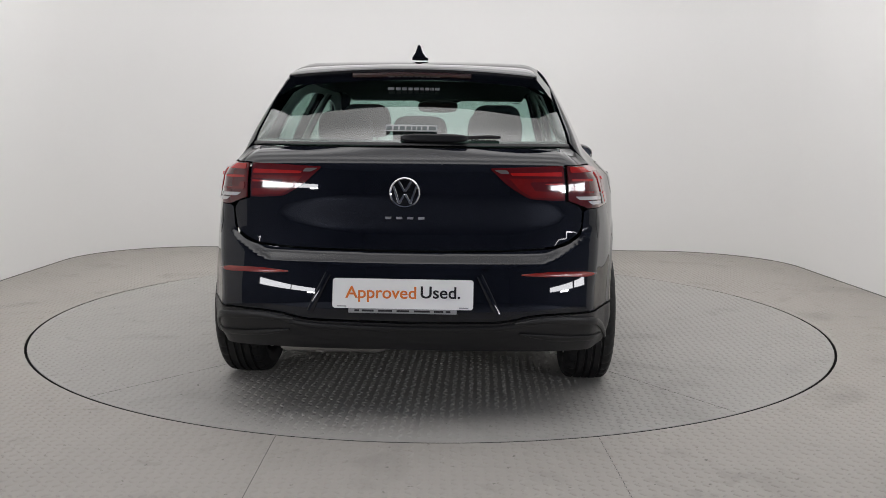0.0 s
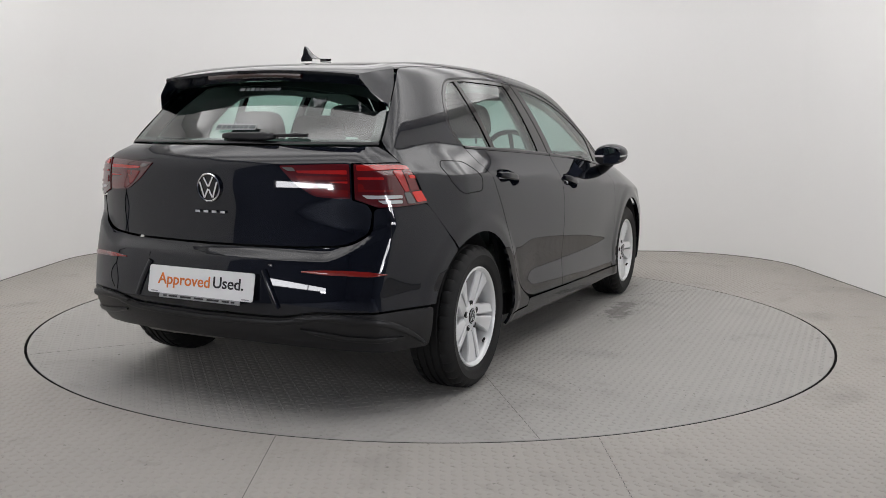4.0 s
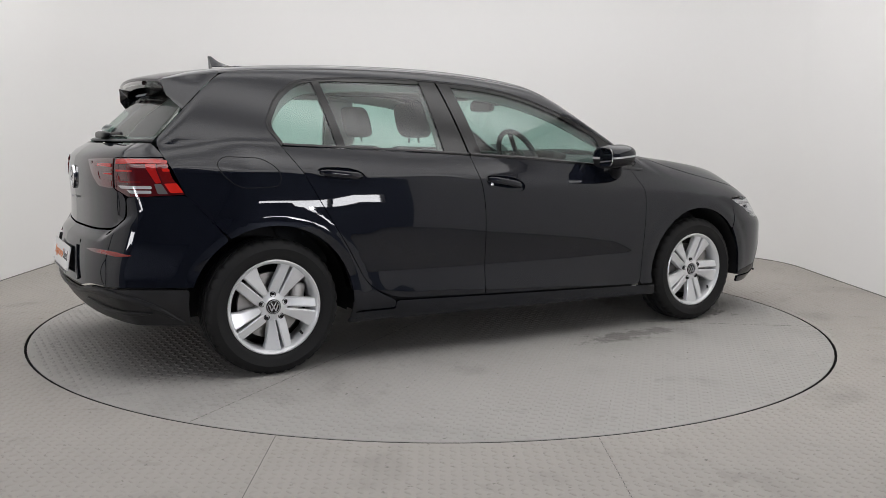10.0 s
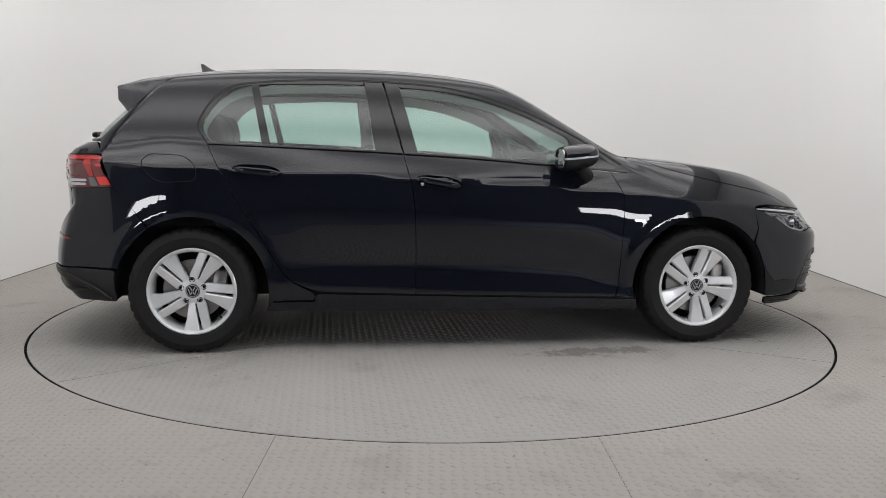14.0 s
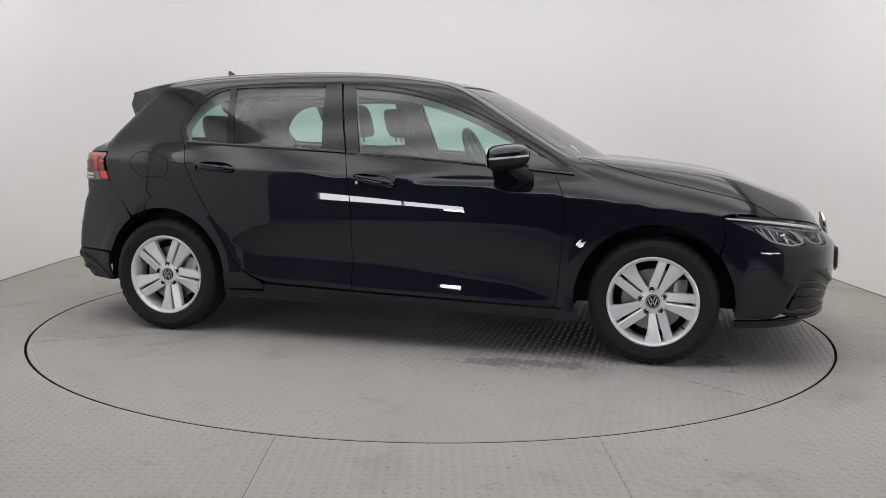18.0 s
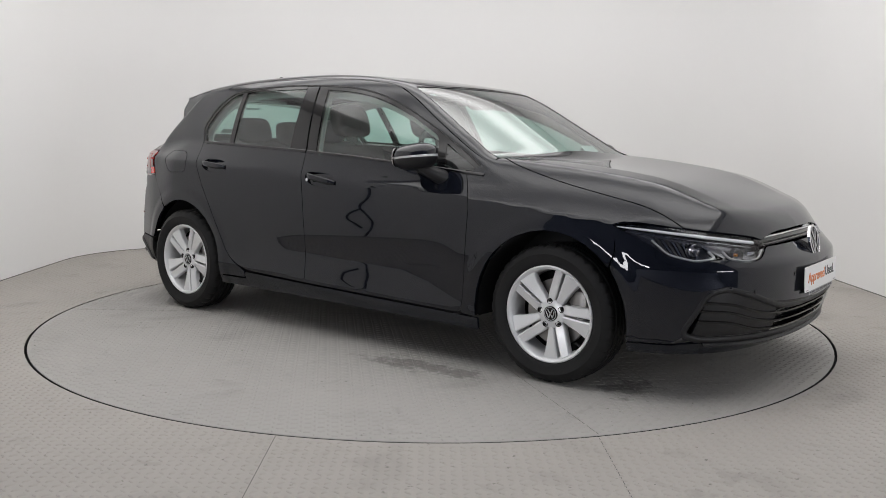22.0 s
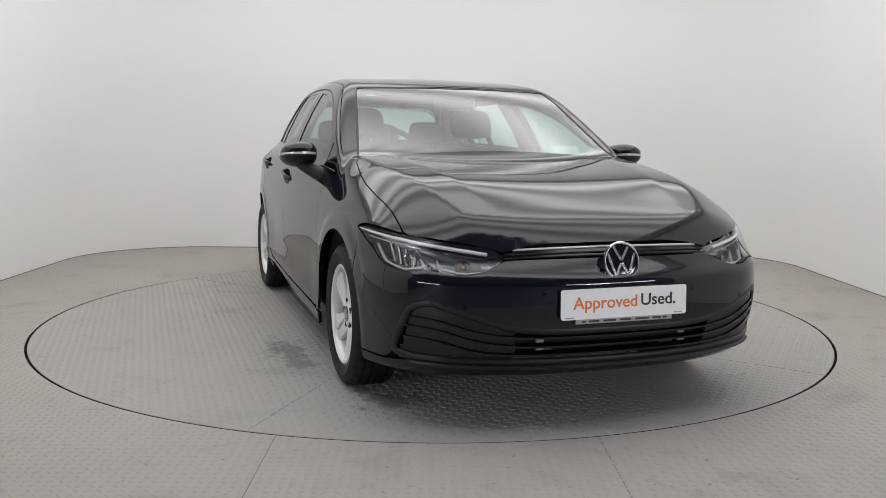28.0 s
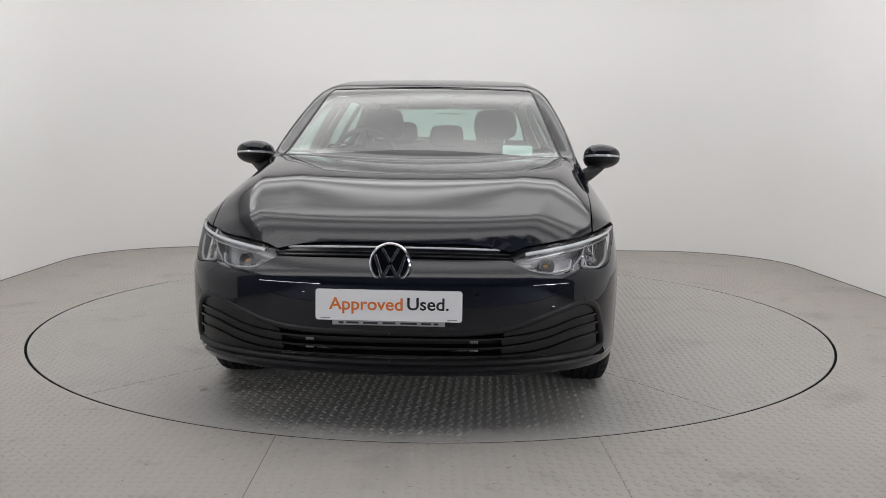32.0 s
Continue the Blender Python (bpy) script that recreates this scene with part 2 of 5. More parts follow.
def body(x, y, z):
    """Signed field of the painted body: below zero inside."""
    y = np.abs(y)
    zc = crease_z(x)
    d = z - zc
    side = plan_w(x) - low_in(np.minimum(d, 0))
    dp = 0.5 * (d + np.sqrt(d * d + 0.004 ** 2))
    side = side - shoulder_in(x) * dp - 1.0 * dp * dp
    side = side - 0.030 * sstep(0.50, 0.98, z) * (1 - sstep(-0.36, -0.08, x))
    side = side - np.interp(z, *SCALLOP) * sstep(0.46, 0.70, x) * (1 - sstep(1.92, 2.2, x))
    for wx in WHEEL_X:
        rr = np.hypot(x - wx, z - 0.31)
        side = side + 0.007 * (1 - sstep(0.405, 0.470, rr)) + 0.004 * (1 - sstep(0.40, 0.62, rr))
    g = y - side
    g = smax(g, x - (front_x(z) - front_drop(y)), 0.05)
    zs = 0.616 + 0.10 * sstep(0.50, 0.76, y)
    step = sstep(zs - 0.014, zs + 0.042, z)
    rx = rear_x(np.minimum(z, zs)) * (1 - step) + hatch_x(np.maximum(z, 0.6)) * step
    g = smax(g, rx + rear_drop(y) - x, 0.022)
    y0, y1 = bonnet_y(x), 0.57 - 0.17 * (x - 2.295)
    out = 0.5 * (y - y0 + np.sqrt((y - y0) ** 2 + 0.010 ** 2))
    out1 = 0.5 * (y - y1 + np.sqrt((y - y1) ** 2 + 0.010 ** 2))
    ridge = -0.012 + 0.027 * sstep(2.95, 3.32, x)
    drop = ridge * (np.minimum(y, y1) / 0.5) ** 2 + (0.075 * out1 + (0.40 - 0.06 * sstep(2.5, 3.1, x)) * out + 0.5 * out * out) * sstep(2.15, 2.5, x)
    top = np.where(x > 2.2, bonnet_z(np.maximum(x, 2.2)), 0.979) - drop * sstep(1.8, 2.4, x)
    top = top + 0.06 * (1 - sstep(-0.2, 1.4, x))
    g = smax(g, z - top, 0.035)
    g = smax(g, 0.19 - z, 0.02)
    # cabin above the belt
    c = y - (glass_w(x) - lean(z))
    c = smax(c, x - (screen_x(z) - 0.10 * (y / 0.66) ** 2), 0.06)
    c = smax(c, back_x(z) + 0.13 * (y / 0.62) ** 2 - x, 0.05)
    c = smax(c, z - (roof_z(x) - 0.010 * (y / 0.5) ** 2), 0.06)
    c = smax(c, 0.90 - z, 0.02)
    return smin(g, c, 0.035)


FRONT0, REAR0, ARC = 2.2, 0.35, 1.15


def to_uv(view, p):
    x, y, z = p
    if view == "side":
        return (x, z)
    if view == "top":
        return (x, y)
    if view == "front":
        return (math.atan2(y, x - FRONT0) * ARC, z)
    return (math.atan2(y, REAR0 - x) * ARC, z)


def lift(view, uv, offset=0.0):
    """From a view's flat coordinates to points on the body, with normals."""
    u, v = np.asarray(uv, float).T
    if view == "side":
        o = np.stack([u, 0 * u + 0.25, v], 1)
        w = np.stack([0 * u, 0 * u + 1, 0 * u], 1)
        far = 0.9
    elif view == "top":
        o = np.stack([u, v, 0 * u + 0.45], 1)
        w = np.stack([0 * u, 0 * u, 0 * u + 1], 1)
        far = 1.3
    else:
        s, x0 = (1, FRONT0) if view == "front" else (-1, REAR0)
        o = np.stack([0 * u + x0, 0 * u, v], 1)
        w = np.stack([s * np.cos(u / ARC), np.sin(u / ARC), 0 * u], 1)
        far = 2.0
    lo, hi = np.zeros(len(u)), np.full(len(u), far)
    for _ in range(30):
        mid = (lo + hi) / 2
        p = o + w * mid[:, None]
        ins = body(p[:, 0], p[:, 1], p[:, 2]) < 0
        lo, hi = np.where(ins, mid, lo), np.where(ins, hi, mid)
    p = o + w * lo[:, None]
    n = grad(p)
    return p + n * offset, n


def grad(p, e=0.002):
    n = np.stack([body(*(p + d).T) - body(*(p - d).T) for d in np.eye(3) * e], 1)
    return n / np.maximum(np.linalg.norm(n, axis=1, keepdims=True), 1e-9)


def fillet(pts, r, closed=True, n=5):
    """Polygon with its corners rounded."""
    P = [np.array(q[:2], float) for q in pts]
    R = [q[2] if len(q) > 2 else r for q in pts]
    out = []
    N = len(P)
    for i in range(N):
        if not closed and i in (0, N - 1):
            out.append(P[i])
            continue
        a, b, c = P[i - 1], P[i], P[(i + 1) % N]
        la, lc = np.linalg.norm(a - b), np.linalg.norm(c - b)
        k = min(R[i], la * 0.49, lc * 0.49)
        if k < 1e-4:
            out.append(b)
            continue
        s, e = b + (a - b) / la * k, b + (c - b) / lc * k
        for j in range(n + 1):
            t = j / n
            out.append((1 - t) ** 2 * s + 2 * t * (1 - t) * b + t * t * e)
    return np.array(out)


def dense(P, step, closed=True):
    out = []
    N = len(P)
    for i in range(N if closed else N - 1):
        a, b = P[i], P[(i + 1) % N]
        k = max(1, int(math.ceil(np.linalg.norm(b - a) / step)))
        for j in range(k):
            out.append(a + (b - a) * j / k)
    if not closed:
        out.append(P[-1])
    return np.array(out)


def area2(P):
    x, y = P.T
    return float(np.sum(x * np.roll(y, -1) - y * np.roll(x, -1)))


def inset2(P, d):
    t = np.roll(P, -1, 0) - np.roll(P, 1, 0)
    t = t / np.maximum(np.linalg.norm(t, axis=1, keepdims=True), 1e-9)
    return P + np.stack([-t[:, 1], t[:, 0]], 1) * d


def inside2(P, q):
    x, y = q[:, 0], q[:, 1]
    c = np.zeros(len(q), bool)
    x0, y0 = P.T
    x1, y1 = np.roll(x0, -1), np.roll(y0, -1)
    for a, b, e, f in zip(x0, y0, x1, y1):
        if b == f:
            continue
        c ^= ((b > y) != (f > y)) & (x < (e - a) * (y - b) / (f - b) + a)
    return c


def flat_mesh(outline, step, holes=()):
    """Triangles that fill an outline with an even grid of points inside."""
    from mathutils.geometry import delaunay_2d_cdt
    lo, hi = outline.min(0), outline.max(0)
    gx = np.arange(lo[0] + step * 0.5, hi[0], step)
    gy = np.arange(lo[1] + step * 0.5, hi[1], step)
    G = np.stack(np.meshgrid(gx, gy), -1).reshape(-1, 2)
    if len(G):
        G = G[inside2(inset2(outline, step * 0.35), G)]
        d = np.sqrt(((G[:, None, :] - outline[None]) ** 2).sum(-1)).min(1) if len(G) else np.zeros(0)
        G = G[d > step * 0.3]
        for H in holes:
            dh = np.sqrt(((G[:, None, :] - H[None]) ** 2).sum(-1)).min(1)
            G = G[~inside2(H, G) & (dh > step * 0.3)]
    n = len(outline)
    edges, pts = [], [outline]
    k = n
    for H in holes:
        edges += [(k + i, k + (i + 1) % len(H)) for i in range(len(H))]
        pts.append(H)
        k += len(H)
    pts = np.concatenate(pts + ([G] if len(G) else []))
    v, _, f, _, _, _ = delaunay_2d_cdt([Vector(q) for q in pts], edges, [list(range(n))], 1, 1e-6)
    if holes:
        mid = np.array([[sum(v[i][c] for i in t) / len(t) for c in (0, 1)] for t in f])
        f = [t for t, out in zip(f, ~np.any([inside2(H, mid) for H in holes], axis=0)) if out]
    return np.array([tuple(q) for q in v]), [list(t) for t in f], n


def panel(name, view, pts, material, parent, side=1, r=0.012, step=0.03, gap=0.002, offset=0.0, thick=0.014, label="", uv=False, shape=None, holes=()):
    """One body panel: an outline in a view, laid on the body, with a returned edge."""
    P = np.array(pts if uv else [to_uv(view, q) + ((q[3],) if len(q) > 3 else ()) for q in pts], dtype=object)
    P = fillet([tuple(q) for q in P], r)
    if area2(P) < 0:
        P = P[::-1]
    P = inset2(dense(P, step), gap)
    V, F, n = flat_mesh(P, step, holes)
    p, nn = lift(view, V, offset)
    if shape:
        p = shape(p, nn)
    rim_p = p[:n] - nn[:n] * thick
    ring = p[:n]
    c = ring.mean(0)
    out_n = ring - c
    out_n = out_n - nn[:n] * (out_n * nn[:n]).sum(1, keepdims=True)
    out_n = out_n / np.maximum(np.linalg.norm(out_n, axis=1, keepdims=True), 1e-9)
    verts = np.concatenate([p, ring, rim_p])
    norms = np.concatenate([nn, out_n, out_n])
    m = len(p)
    faces = []
    for f in F:
        a, b, d = (p[i] for i in f[:3])
        if np.dot(np.cross(b - a, d - a), nn[f[0]]) < 0:
            f = f[::-1]
        faces.append(f)
    for i in range(n):
        j = (i + 1) % n
        q = [m + i, m + n + i, m + n + j, m + j]
        a, b, d = verts[q[0]], verts[q[1]], verts[q[3]]
        if np.dot(np.cross(b - a, d - a), out_n[i]) < 0:
            q = q[::-1]
        faces.append(q)
    if side < 0:
        verts, norms = verts * (1, -1, 1), norms * (1, -1, 1)
        faces = [f[::-1] for f in faces]
    return mesh_ob(name, verts, faces, material, parent, label, True, norms)


def box(bm, sx, sy, sz, m=None, bevel=0.0, seg=2):
    g = bmesh.ops.create_cube(bm, size=1, matrix=(m or Matrix()) @ Matrix.Diagonal((sx, sy, sz, 1)))
    if bevel:
        es = list({e for v in g["verts"] for e in v.link_edges})
        bmesh.ops.bevel(bm, geom=es, offset=bevel, segments=seg, profile=0.5, affect="EDGES")


def lathe(bm, prof, seg=48, m=None):
    """Revolve (radius, height) round z; m places it."""
    rows = []
    m = m or Matrix()
    for r, h in prof:
        rows.append([bm.verts.new(m @ Vector((r * math.cos(2 * math.pi * k / seg), r * math.sin(2 * math.pi * k / seg), h))) for k in range(seg)])
    for a, b in zip(rows, rows[1:]):
        for k in range(seg):
            bm.faces.new((a[k], a[(k + 1) % seg], b[(k + 1) % seg], b[k]))
    return rows


def prism(bm, outline, h0, h1, m=None):
    """Flat outline pulled from height h0 to h1."""
    m = m or Matrix()
    a = [bm.verts.new(m @ Vector((x, y, h0))) for x, y in outline]
    b = [bm.verts.new(m @ Vector((x, y, h1))) for x, y in outline]
    bm.faces.new(a[::-1])
    bm.faces.new(b)
    for i in range(len(a)):
        j = (i + 1) % len(a)
        bm.faces.new((a[i], a[j], b[j], b[i]))


def tube(bm, pts, rad, seg=8, cap=True):
    """Round bar along points."""
    P = [Vector(p) for p in pts]
    rows = []
    for i, p in enumerate(P):
        t = (P[min(i + 1, len(P) - 1)] - P[max(i - 1, 0)]).normalized()
        a = t.cross(Vector((0, 0, 1)) if abs(t.z) < 0.9 else Vector((1, 0, 0))).normalized()
        b = t.cross(a)
        rr = rad[i] if isinstance(rad, (list, tuple)) else rad
        rows.append([bm.verts.new(p + (a * math.cos(2 * math.pi * k / seg) + b * math.sin(2 * math.pi * k / seg)) * rr) for k in range(seg)])
    for r0, r1 in zip(rows, rows[1:]):
        for k in range(seg):
            bm.faces.new((r0[k], r0[(k + 1) % seg], r1[(k + 1) % seg], r1[k]))
    if cap:
        bm.faces.new(rows[0][::-1])
        bm.faces.new(rows[-1])


def ribbon(name, view, path, w, h, material, parent, side=1, offset=0.0, label="", uv=True, step=0.02, r=0.03, closed=False, taper=None):
    """Flat bar of width w and height h laid along a path on the body."""
    P = np.array(path if uv else [to_uv(view, q) for q in path], dtype=object)
    P = dense(fillet([tuple(q) for q in P], r, closed), step, closed)
    p, n = lift(view, P, offset)
    t = np.gradient(p, axis=0) if not closed else np.roll(p, -1, 0) - np.roll(p, 1, 0)
    t /= np.maximum(np.linalg.norm(t, axis=1, keepdims=True), 1e-9)
    b = np.cross(n, t)
    k = np.ones(len(p)) if taper is None else np.interp(np.linspace(0, 1, len(p)), *taper)
    k = k[:, None]
    sec = [(-0.5, 0), (-0.5, 0.6), (-0.3, 1), (0.3, 1), (0.5, 0.6), (0.5, 0)]
    V = np.concatenate([p + b * (w * a) * k + n * (h * c) for a, c in sec])
    N = len(p)
    F = []
    for q in range(len(sec)):
        q2 = (q + 1) % len(sec)
        for i in range(N if closed else N - 1):
            j = (i + 1) % N
            F.append((q * N + i, q * N + j, q2 * N + j, q2 * N + i))
    if not closed:
        F.append(tuple(q * N for q in range(len(sec))))
        F.append(tuple(q * N + N - 1 for q in reversed(range(len(sec)))))
    if side < 0:
        V = V * (1, -1, 1)
        F = [f[::-1] for f in F]
    bm = bmesh.new()
    vs = [bm.verts.new(v) for v in V]
    for f in F:
        bm.faces.new([vs[i] for i in f])
    return part(name, bm, material, parent, label, angle=50)


def words(name, text, size, material, parent, m, label="", depth=0.001, width=None):
    """Lettering in the built-in font as a mesh; m places its centre, facing +z."""
    cu = bpy.data.curves.new("lettering", "FONT")
    cu.body, cu.size, cu.extrude, cu.align_x, cu.align_y = text, size, depth, "CENTER", "CENTER"
    cu.offset = size * 0.014
    tmp = new("lettering", cu)
    me = bpy.data.meshes.new_from_object(tmp.evaluated_get(bpy.context.evaluated_depsgraph_get()))
    bpy.data.objects.remove(tmp)
    if width:
        xs = [v.co.x for v in me.vertices]
        k = width / (max(xs) - min(xs))
        for v in me.vertices:
            v.co.x *= k
    me.transform(m)
    me.materials.clear()
    me.materials.append(material)
    ob = new(name, me)
    ob.parent = parent
    if label:
        tagged(ob, label)
    return ob


def rounded_rect(w, h, r, n=5):
    out = []
    for cx, cy, a in ((w / 2 - r, h / 2 - r, 0), (-w / 2 + r, h / 2 - r, 90), (-w / 2 + r, -h / 2 + r, 180), (w / 2 - r, -h / 2 + r, 270)):
        out += [(cx + r * math.cos(radians(a + 90 * k / n)), cy + r * math.sin(radians(a + 90 * k / n))) for k in range(n + 1)]
    return out


def superblob(bm, cx, cy, cz, rx, ry, rz, e1=0.6, e2=0.6, v0=-90, v1=90, nu=32, nv=14, shape=None):
    """Band of a rounded block between two latitudes."""
    def p(w, m):
        return math.copysign(abs(w) ** m, w)
    rows = []
    for j in range(nv + 1):
        v = radians(v0 + (v1 - v0) * j / nv)
        row = []
        for i in range(nu):
            u = 2 * math.pi * i / nu
            q = Vector((rx * p(math.cos(v), e1) * p(math.cos(u), e2), ry * p(math.cos(v), e1) * p(math.sin(u), e2), rz * p(math.sin(v), e1)))
            if shape:
                q = shape(q)
            row.append(bm.verts.new(q + Vector((cx, cy, cz))))
        rows.append(row)
    for a, b in zip(rows, rows[1:]):
        for i in range(nu):
            bm.faces.new((a[i], a[(i + 1) % nu], b[(i + 1) % nu], b[i]))
    bm.faces.new(rows[0][::-1])
    bm.faces.new(rows[-1])
    bmesh.ops.remove_doubles(bm, verts=bm.verts, dist=1e-5)
# ------------------------------------------------------------------ the booth
RX, RY, RC, RH, OPEN_Y = 3.18, 3.2, 1.02, 3.1, -3.2


def booth():
    # floor sheet with the round hole of the turntable
    bm = bmesh.new()
    n = 160
    inner = [bm.verts.new((2.2632 * math.cos(2 * math.pi * k / n), 2.2632 * math.sin(2 * math.pi * k / n), 0)) for k in range(n)]
    low = [bm.verts.new((2.2632 * math.cos(2 * math.pi * k / n), 2.2632 * math.sin(2 * math.pi * k / n), -0.06)) for k in range(n)]

    def square(k):
        a = 2 * math.pi * k / n
        c, s = math.cos(a), math.sin(a)
        d = 14 / max(abs(c), abs(s))
        return (c * d, s * d, 0)
    outer = [bm.verts.new(square(k)) for k in range(n)]
    for k in range(n):
        j = (k + 1) % n
        bm.faces.new((inner[k], outer[k], outer[j], inner[j]))
        bm.faces.new((inner[k], inner[j], low[j], low[k]))
    ob = part("floor", bm, PLATEWARM, None, smooth=False)
    tagged(ob, "grey painted steel tread plate floor round the turntable", "floor", kind="structure")
    # wall: two sides and back with rounded corners
    path = [(-RX, OPEN_Y)] + [(-RX + RC - RC * math.cos(a), RY - RC + RC * math.sin(a)) for a in np.linspace(0, math.pi / 2, 24)]
    path += [(-x, y) for x, y in path[::-1]]
    bm = bmesh.new()
    rows = []
    for off in (0.0, 0.12):
        pts = []
        for i, p in enumerate(path):
            t = Vector(path[min(i + 1, len(path) - 1)]) - Vector(path[max(i - 1, 0)])
            nrm = Vector((-t.y, t.x)).normalized()
            pts.append(Vector(p) + nrm * off)
        rows.append([[bm.verts.new((q.x, q.y, z)) for q in pts] for z in (0.0, RH)])
    (a0, a1), (b0, b1) = rows
    for i in range(len(path) - 1):
        bm.faces.new((a0[i], a0[i + 1], a1[i + 1], a1[i]))
        bm.faces.new((b0[i], b1[i], b1[i + 1], b0[i + 1]))
        bm.faces.new((a1[i], a1[i + 1], b1[i + 1], b1[i]))
    for i in (0, -1):
        bm.faces.new((a0[i], a1[i], b1[i], b0[i]))
    ob = part("wall_booth", bm, WALLP, None, angle=40)
    tagged(ob, "smooth white painted booth wall with rounded corners", "wall", kind="structure")
    # ceiling with its luminous stretched sheet
    bm = bmesh.new()
    box(bm, 2 * RX + 0.3, RY - OPEN_Y + 0.3, 0.1, pose(0, (RY + OPEN_Y) / 2, RH + 0.08))
    tagged(part("ceiling", bm, WALLP, None, smooth=False), "white painted booth ceiling", "ceiling", kind="structure")
    bm = bmesh.new()
    box(bm, 5.6, 5.7, 0.03, pose(0, -0.22, RH - 0.03))
    tagged(part("ceiling_light", bm, LIGHTSHEET, None, smooth=False), "large white luminous ceiling diffuser lit by rows of tubes", "ceiling light")
    # the dim hall in front of the booth
    bm = bmesh.new()
    box(bm, 7.2, 0.2, 5, pose(0, -13, 2.5))
    for sx in (-1, 1):
        box(bm, 0.2, 9.8, 5, pose(sx * 3.5, OPEN_Y - 4.92, 2.5))
    box(bm, 7.2, 0.1, 1.9, pose(0, OPEN_Y - 0.06, RH + 0.95))
    tagged(part("wall_hall", bm, HALL, None, smooth=False), "dark hall walls facing the booth's open side", "wall", kind="structure")
    bm = bmesh.new()
    box(bm, 7.2, 10, 0.1, pose(0, -8.1, 4.9))
    tagged(part("ceiling_hall", bm, HALL, None, smooth=False), "dark hall ceiling", "ceiling", kind="structure")
    bm = bmesh.new()
    box(bm, 6.8, 8.4, 0.012, pose(0, -8.85, 0.006))
    tagged(part("floor_hall", bm, HALL, None, smooth=False), "dark hall floor", "floor", kind="structure")


def light_sheet():
    """Luminous sheet: brighter where each tube runs behind it."""
    m, nt, b = nodes_of("luminous_sheet")
    b.inputs["Base Color"].default_value = (0.8, 0.8, 0.8, 1)
    co = nt.nodes.new("ShaderNodeTexCoord")
    sp = nt.nodes.new("ShaderNodeSeparateXYZ")
    nt.links.new(co.outputs["Object"], sp.inputs["Vector"])
    mu = nt.nodes.new("ShaderNodeMath")
    mu.operation = "MULTIPLY"
    mu.inputs[1].default_value = 2 * math.pi / 0.95
    nt.links.new(sp.outputs["Y"], mu.inputs[0])
    cs = nt.nodes.new("ShaderNodeMath")
    cs.operation = "COSINE"
    nt.links.new(mu.outputs["Value"], cs.inputs[0])
    mr = nt.nodes.new("ShaderNodeMapRange")
    mr.inputs["From Min"].default_value = -1
    mr.inputs["To Min"].default_value = LAMP * 0.55
    mr.inputs["To Max"].default_value = LAMP * 1.45
    nt.links.new(cs.outputs["Value"], mr.inputs["Value"])
    b.inputs["Emission Color"].default_value = (1.0, 0.985, 0.98, 1)
    nt.links.new(mr.outputs["Result"], b.inputs["Emission Strength"])
    return m


LAMP = 1.50
HALL = mat("dark_hall", (0.205, 0.225, 0.290), 0.8, vary=0.2, vscale=1.0)
LIGHTSHEET = light_sheet()
booth()


def lugs(name, keep, parent, label, kind="", material=None):
    """Raised bars of tread plate, turned alternately, one mesh."""
    p = 0.036
    n = int(4.7 / p)
    I, J = np.meshgrid(np.arange(-n, n + 1), np.arange(-n, n + 1))
    I, J = I.ravel(), J.ravel()
    X, Y = I * p, J * p
    k = keep(X, Y)
    I, J, X, Y = I[k], J[k], X[k], Y[k]
    a = np.where((I + J) % 2 == 0, math.pi / 4, -math.pi / 4)
    c, s = np.cos(a), np.sin(a)
    L, W, H = 0.0175, 0.0058, 0.0042
    shape = [(-L, 0, -0.001), (-L * 0.5, -W, -0.001), (L * 0.5, -W, -0.001), (L, 0, -0.001), (L * 0.5, W, -0.001), (-L * 0.5, W, -0.001), (-L * 0.6, 0, H), (L * 0.6, 0, H)]
    V = np.stack([np.stack([X + c * x - s * y, Y + s * x + c * y, 0 * X + z], 1) for x, y, z in shape], 1).reshape(-1, 3)
    faces = np.array([(0, 1, 6), (1, 2, 7), (1, 7, 6), (2, 3, 7), (3, 4, 7), (4, 5, 6), (4, 6, 7), (5, 0, 6)])
    F = (faces[None] + 8 * np.arange(len(X))[:, None, None]).reshape(-1, 3)
    me = bpy.data.meshes.new(name)
    me.vertices.add(len(V))
    me.vertices.foreach_set("co", V.ravel())
    me.loops.add(F.size)
    me.loops.foreach_set("vertex_index", F.ravel())
    me.polygons.add(len(F))
    me.polygons.foreach_set("loop_start", np.arange(0, F.size, 3))
    me.update(calc_edges=True)
    me.polygons.foreach_set("use_smooth", [True] * len(F))
    me.materials.append(material or PLATEGREY)
    ob = new(name, me)
    if parent:
        ob.parent = parent
    return tagged(ob, label, kind=kind)


def seam(parent, x0, y0, x1, y1, w=0.0025):
    bm = bmesh.new()
    dx, dy = x1 - x0, y1 - y0
    box(bm, math.hypot(dx, dy), w, 0.0016, pose((x0 + x1) / 2, (y0 + y1) / 2, 0.0002) @ Matrix.Rotation(math.atan2(dy, dx), 4, "Z"))
    ob = part("plate_joint", bm, JOINT, parent, smooth=False)
    return ob


JOINT = mat("joint_dirt", (0.16, 0.155, 0.145), 0.8)
floor = bpy.data.objects["floor"]
lugs("tread_pattern", lambda x, y: (np.hypot(x, y) > 2.285) & (np.abs(x) < 3.16) & (y < 3.1) & (y > -4.6) & (np.abs(np.abs(x) - 0.59) > 0.012), floor, "raised bars of the painted tread plate floor", "stuff", PLATEWARM)
for x in (-0.565, 0.608):
    seam(floor, x, -2.20, x, -4.6)
